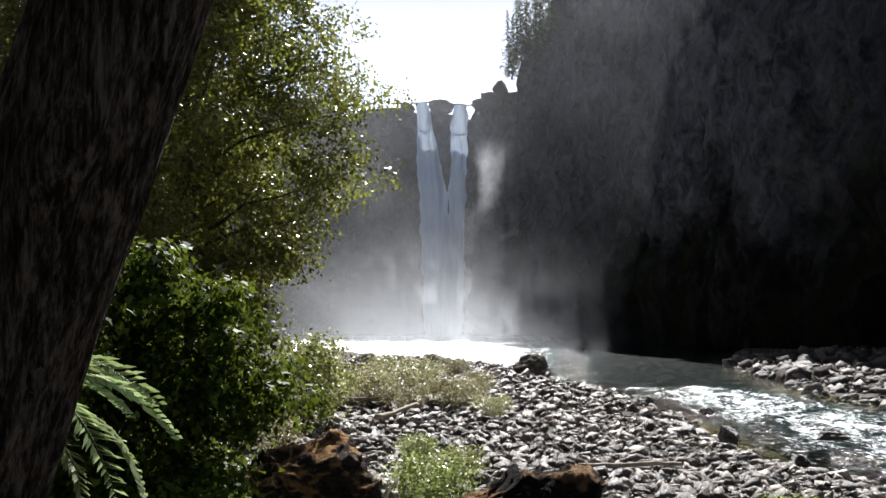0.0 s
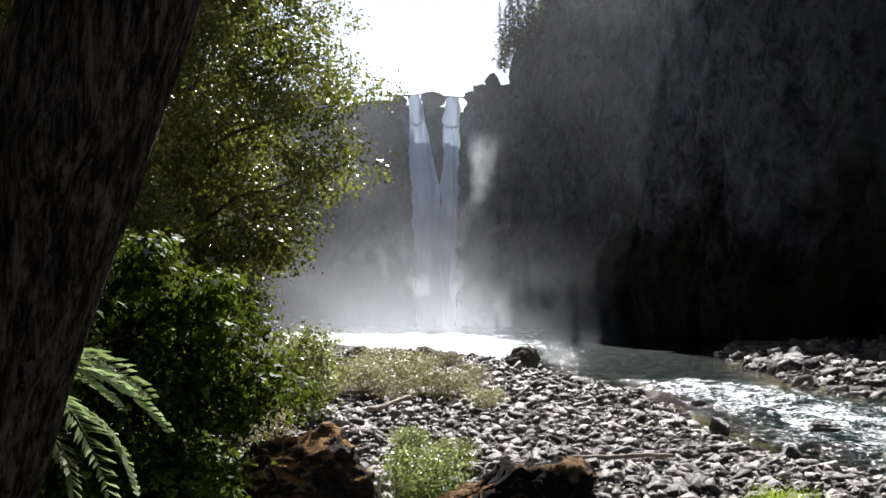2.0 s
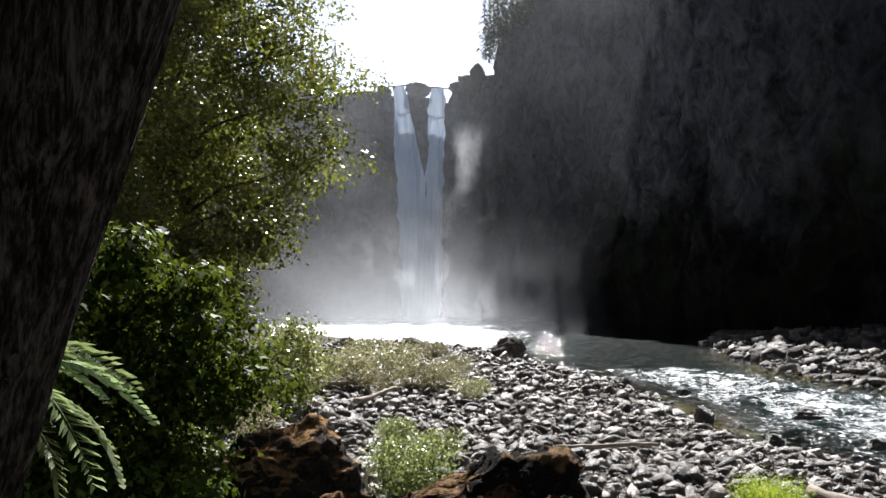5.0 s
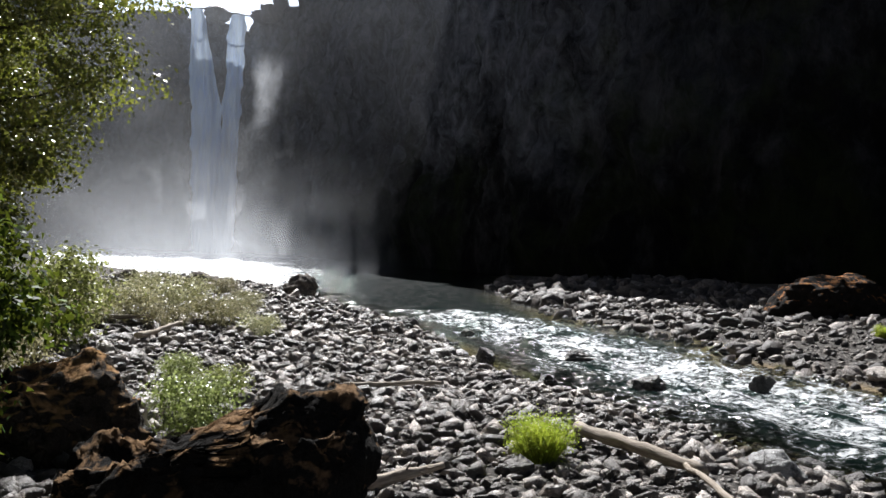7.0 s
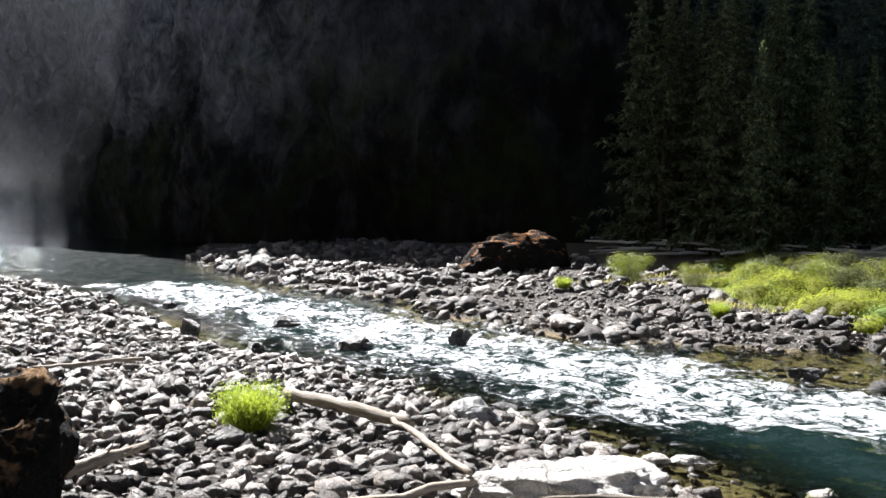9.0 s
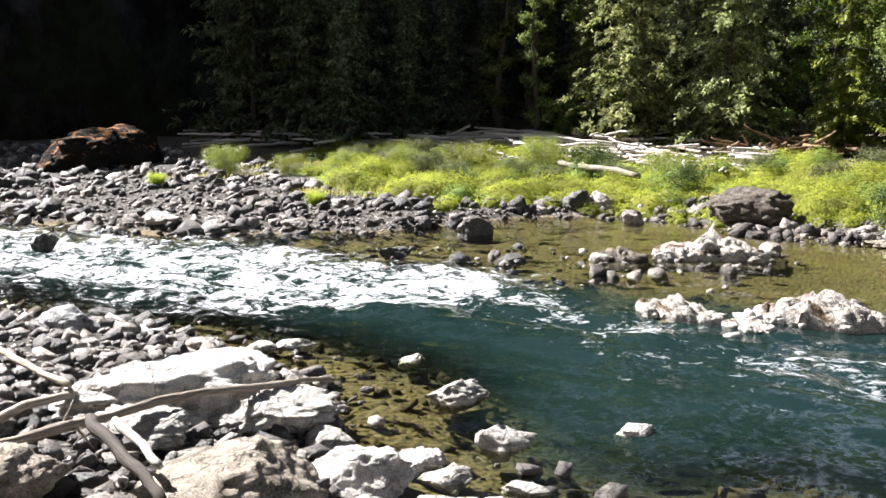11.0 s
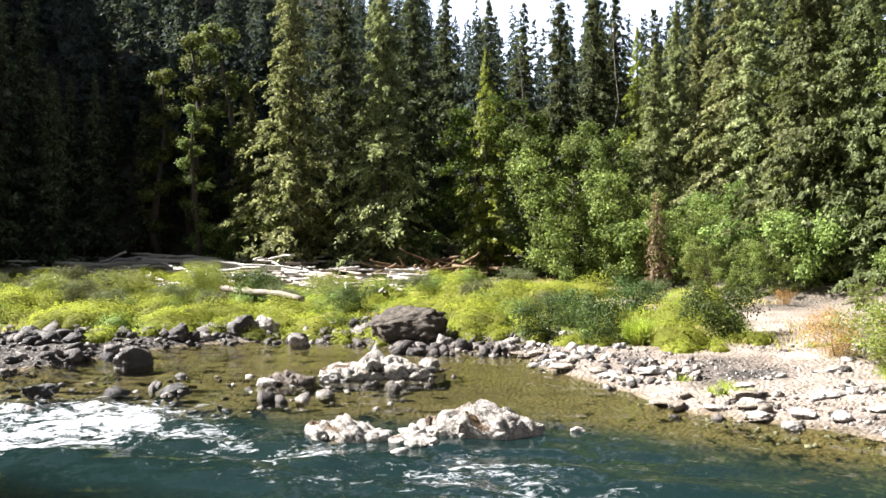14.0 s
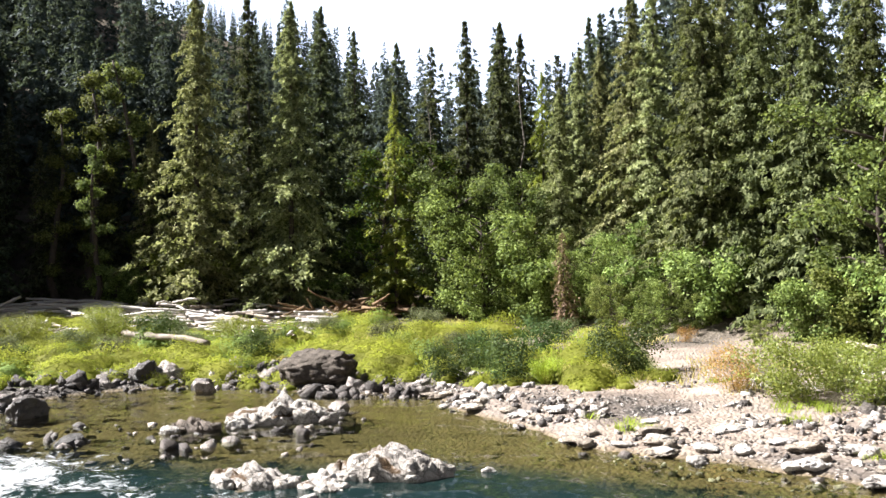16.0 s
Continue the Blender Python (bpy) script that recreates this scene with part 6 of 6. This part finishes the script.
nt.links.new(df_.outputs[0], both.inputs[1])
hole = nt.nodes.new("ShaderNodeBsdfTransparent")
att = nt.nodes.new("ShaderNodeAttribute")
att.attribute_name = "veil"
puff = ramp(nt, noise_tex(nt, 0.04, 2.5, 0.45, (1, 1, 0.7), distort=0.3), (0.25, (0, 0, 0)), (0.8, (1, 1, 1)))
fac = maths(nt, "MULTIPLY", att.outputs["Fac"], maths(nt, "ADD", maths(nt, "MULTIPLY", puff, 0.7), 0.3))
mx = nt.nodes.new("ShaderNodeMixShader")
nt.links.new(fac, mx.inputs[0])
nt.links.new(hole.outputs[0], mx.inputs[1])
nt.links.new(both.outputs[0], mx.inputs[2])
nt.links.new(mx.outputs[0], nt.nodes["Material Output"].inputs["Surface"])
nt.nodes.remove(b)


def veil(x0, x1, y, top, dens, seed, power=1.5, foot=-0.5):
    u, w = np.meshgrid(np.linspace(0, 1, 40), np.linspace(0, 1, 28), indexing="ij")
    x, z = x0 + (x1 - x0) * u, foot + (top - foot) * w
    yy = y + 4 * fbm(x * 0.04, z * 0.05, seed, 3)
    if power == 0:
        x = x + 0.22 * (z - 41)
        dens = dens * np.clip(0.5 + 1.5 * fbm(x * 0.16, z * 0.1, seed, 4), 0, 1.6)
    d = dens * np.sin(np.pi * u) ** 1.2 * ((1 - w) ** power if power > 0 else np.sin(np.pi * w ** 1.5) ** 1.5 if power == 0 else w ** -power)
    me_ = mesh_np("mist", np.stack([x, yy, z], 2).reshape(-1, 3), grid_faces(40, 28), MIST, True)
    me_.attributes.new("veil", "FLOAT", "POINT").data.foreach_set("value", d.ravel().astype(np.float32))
    return tagged(part("mist", me_), "see-through sheet of white spray and haze below the falls", "mist", kind="stuff")


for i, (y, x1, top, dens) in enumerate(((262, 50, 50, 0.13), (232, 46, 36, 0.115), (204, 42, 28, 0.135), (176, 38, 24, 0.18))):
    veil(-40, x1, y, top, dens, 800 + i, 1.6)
# a sheet of haze drawn over the cliff, denser towards its top
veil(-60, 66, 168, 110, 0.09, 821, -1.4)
# a slanted patch shaped like the sunlit spray beside the falls
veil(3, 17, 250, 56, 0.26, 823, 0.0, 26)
# a haze sheet drawn left of and over the falls
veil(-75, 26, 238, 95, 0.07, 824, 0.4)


# ---- river stones on both banks ----
ANGULAR = [shard(60 + i) for i in range(18)]
bx, by = pick(90000, -12, 19, 9, 125, lambda x, y: (near_shore(y) - x > -0.8) & (x > np.interp(y, (9, 30, 60, 125), (-9, -9, -12, -20))))
keep = rng.uniform(0, 1, len(bx)) < np.interp(by, (9, 24, 45, 70, 125), (0.85, 0.7, 0.36, 0.15, 0.08))
bx, by = bx[keep], by[keep]
bs = (0.085 + 0.36 * rng.uniform(0, 1, len(bx)) ** 3.6) * np.interp(by, (9, 40, 125), (0.85, 1.05, 1.6))
order = np.argsort(np.hypot(bx - 9, by - 16))
near_i = order[:290]
stone_meshes = [mesh_np("stone", *s, COBBLE) for s in ANGULAR]
P = stones_at(bx, by, bs)
for i in near_i:
    ob = part("stone", stone_meshes[rng.integers(len(stone_meshes))], ground)
    sx = bs[i]
    ob.matrix_local = Matrix.LocRotScale(P[i], Euler((rng.normal(0, 0.35), rng.normal(0, 0.35), rng.uniform(0, 6.28))), (sx, sx * rng.uniform(0.8, 1.2), sx * rng.uniform(0.8, 1.2)))
close = np.zeros(len(bx), bool)
close[order[290:4500]] = True
for sel, shp, lab in ((close, ANGULAR, "angular grey river cobbles"), (~close, SMALL, "grey river cobbles")):
    sel = sel.copy()
    sel[near_i] = False
    gravel = part("gravel", scatter_mesh("gravel", P[sel], bs[sel], COBBLE, shp, 0.45), ground, lab)
    gravel["kind"] = "stuff"

fx, fy = pick(95000, 24, 80, -24, 150, lambda x, y: (x - far_shore(y) > -1.2) & (x - far_shore(y) < np.interp(y, (-24, 0, 10, 30, 50, 80, 115, 150), (24, 14, 5, 12, 22, 38, 36, 30))))
keep = rng.uniform(0, 1, len(fx)) < np.interp(fx - far_shore(fy), (0, 6, 25), (0.6, 0.42, 0.2)) * np.interp(fy, (2, 10, 60, 120), (4.0, 1.0, 0.75, 0.35))
keep &= (fy > 6) | (vnoise(fx * 0.3, fy * 0.3, 9.0) + 0.5 * vnoise(fx * 0.9, fy * 0.9, 4.0) > 0.02 * (fx - far_shore(fy)) - 0.5)
fx, fy = fx[keep], fy[keep]
fs = (0.12 + 0.5 * rng.uniform(0, 1, len(fx)) ** 4.5) * np.interp(fy, (-20, 2, 12, 60, 120), (0.4, 0.5, 1.0, 1.1, 2.0)) * np.clip(1 + 0.9 * vnoise(fx * 0.5, fy * 0.5, 6.0), 0.45, 1.35)
P = stones_at(fx, fy, fs)
south = fy < 6
mixed = rng.uniform(0, 1, len(fx)) < 0.55
for sel, mat, lab in ((~south, FARCOBBLE, "broken grey stones along the far shore"), (south & ~mixed, PALE, "pale sunlit broken stones of the gravel bar"),
                      (south & mixed, COBBLE, "brown broken stones of the gravel bar")):
    gravel = part("gravel", scatter_mesh("gravel", P[sel], fs[sel], mat, ANGULAR, 0.45), ground, lab)
    gravel["kind"] = "stuff"

# stones on the river bed, seen through the shallows
wx, wy = pick(7500, 10, 53, -14, 34, lambda x, y: (x < 27) & (near_shore(y) - x < 0.3) & (x - far_shore(y) < 0.3) & (ground_z(x, y) > -1.1))
ws = 0.07 + 0.36 * rng.uniform(0, 1, len(wx)) ** 3.5
P = np.stack([wx, wy, np.minimum(ground_z(wx, wy) + 0.12 * ws, -0.05 - 0.3 * ws)], 1)
gravel = part("gravel", scatter_mesh("gravel", P, ws, BEDSTONE, SMALL, 0.3), ground, "brown algae-covered stones under shallow water")
gravel["kind"] = "stuff"

# half-drowned stones where the rapids spill into the brown cove
wx, wy = pick(170, 28, 41, 8, 25, lambda x, y: (x - far_shore(y) < 0) & (np.abs(x - 35 + 0.25 * (y - 15)) < 4.5))
ws = 0.12 + 0.4 * rng.uniform(0, 1, len(wx)) ** 3
P = np.stack([wx, wy, -0.12 * ws], 1)
gravel = part("gravel", scatter_mesh("gravel", P, ws, COBBLE, ANGULAR, 0.3), ground, "wet brown stones breaking the shallow water")
gravel["kind"] = "stuff"
wx, wy = pick(260, 12, 24, 4, 24, lambda x, y: (x - near_shore(y) > -0.2) & (x - near_shore(y) < 2.4))
ws = 0.1 + 0.3 * rng.uniform(0, 1, len(wx)) ** 3
P = np.stack([wx, wy, 0.02 + 0.0 * ws], 1)
gravel = part("gravel", scatter_mesh("gravel", P, ws, COBBLE, ANGULAR, 0.3), ground, "grey stones at the near waterline")
gravel["kind"] = "stuff"
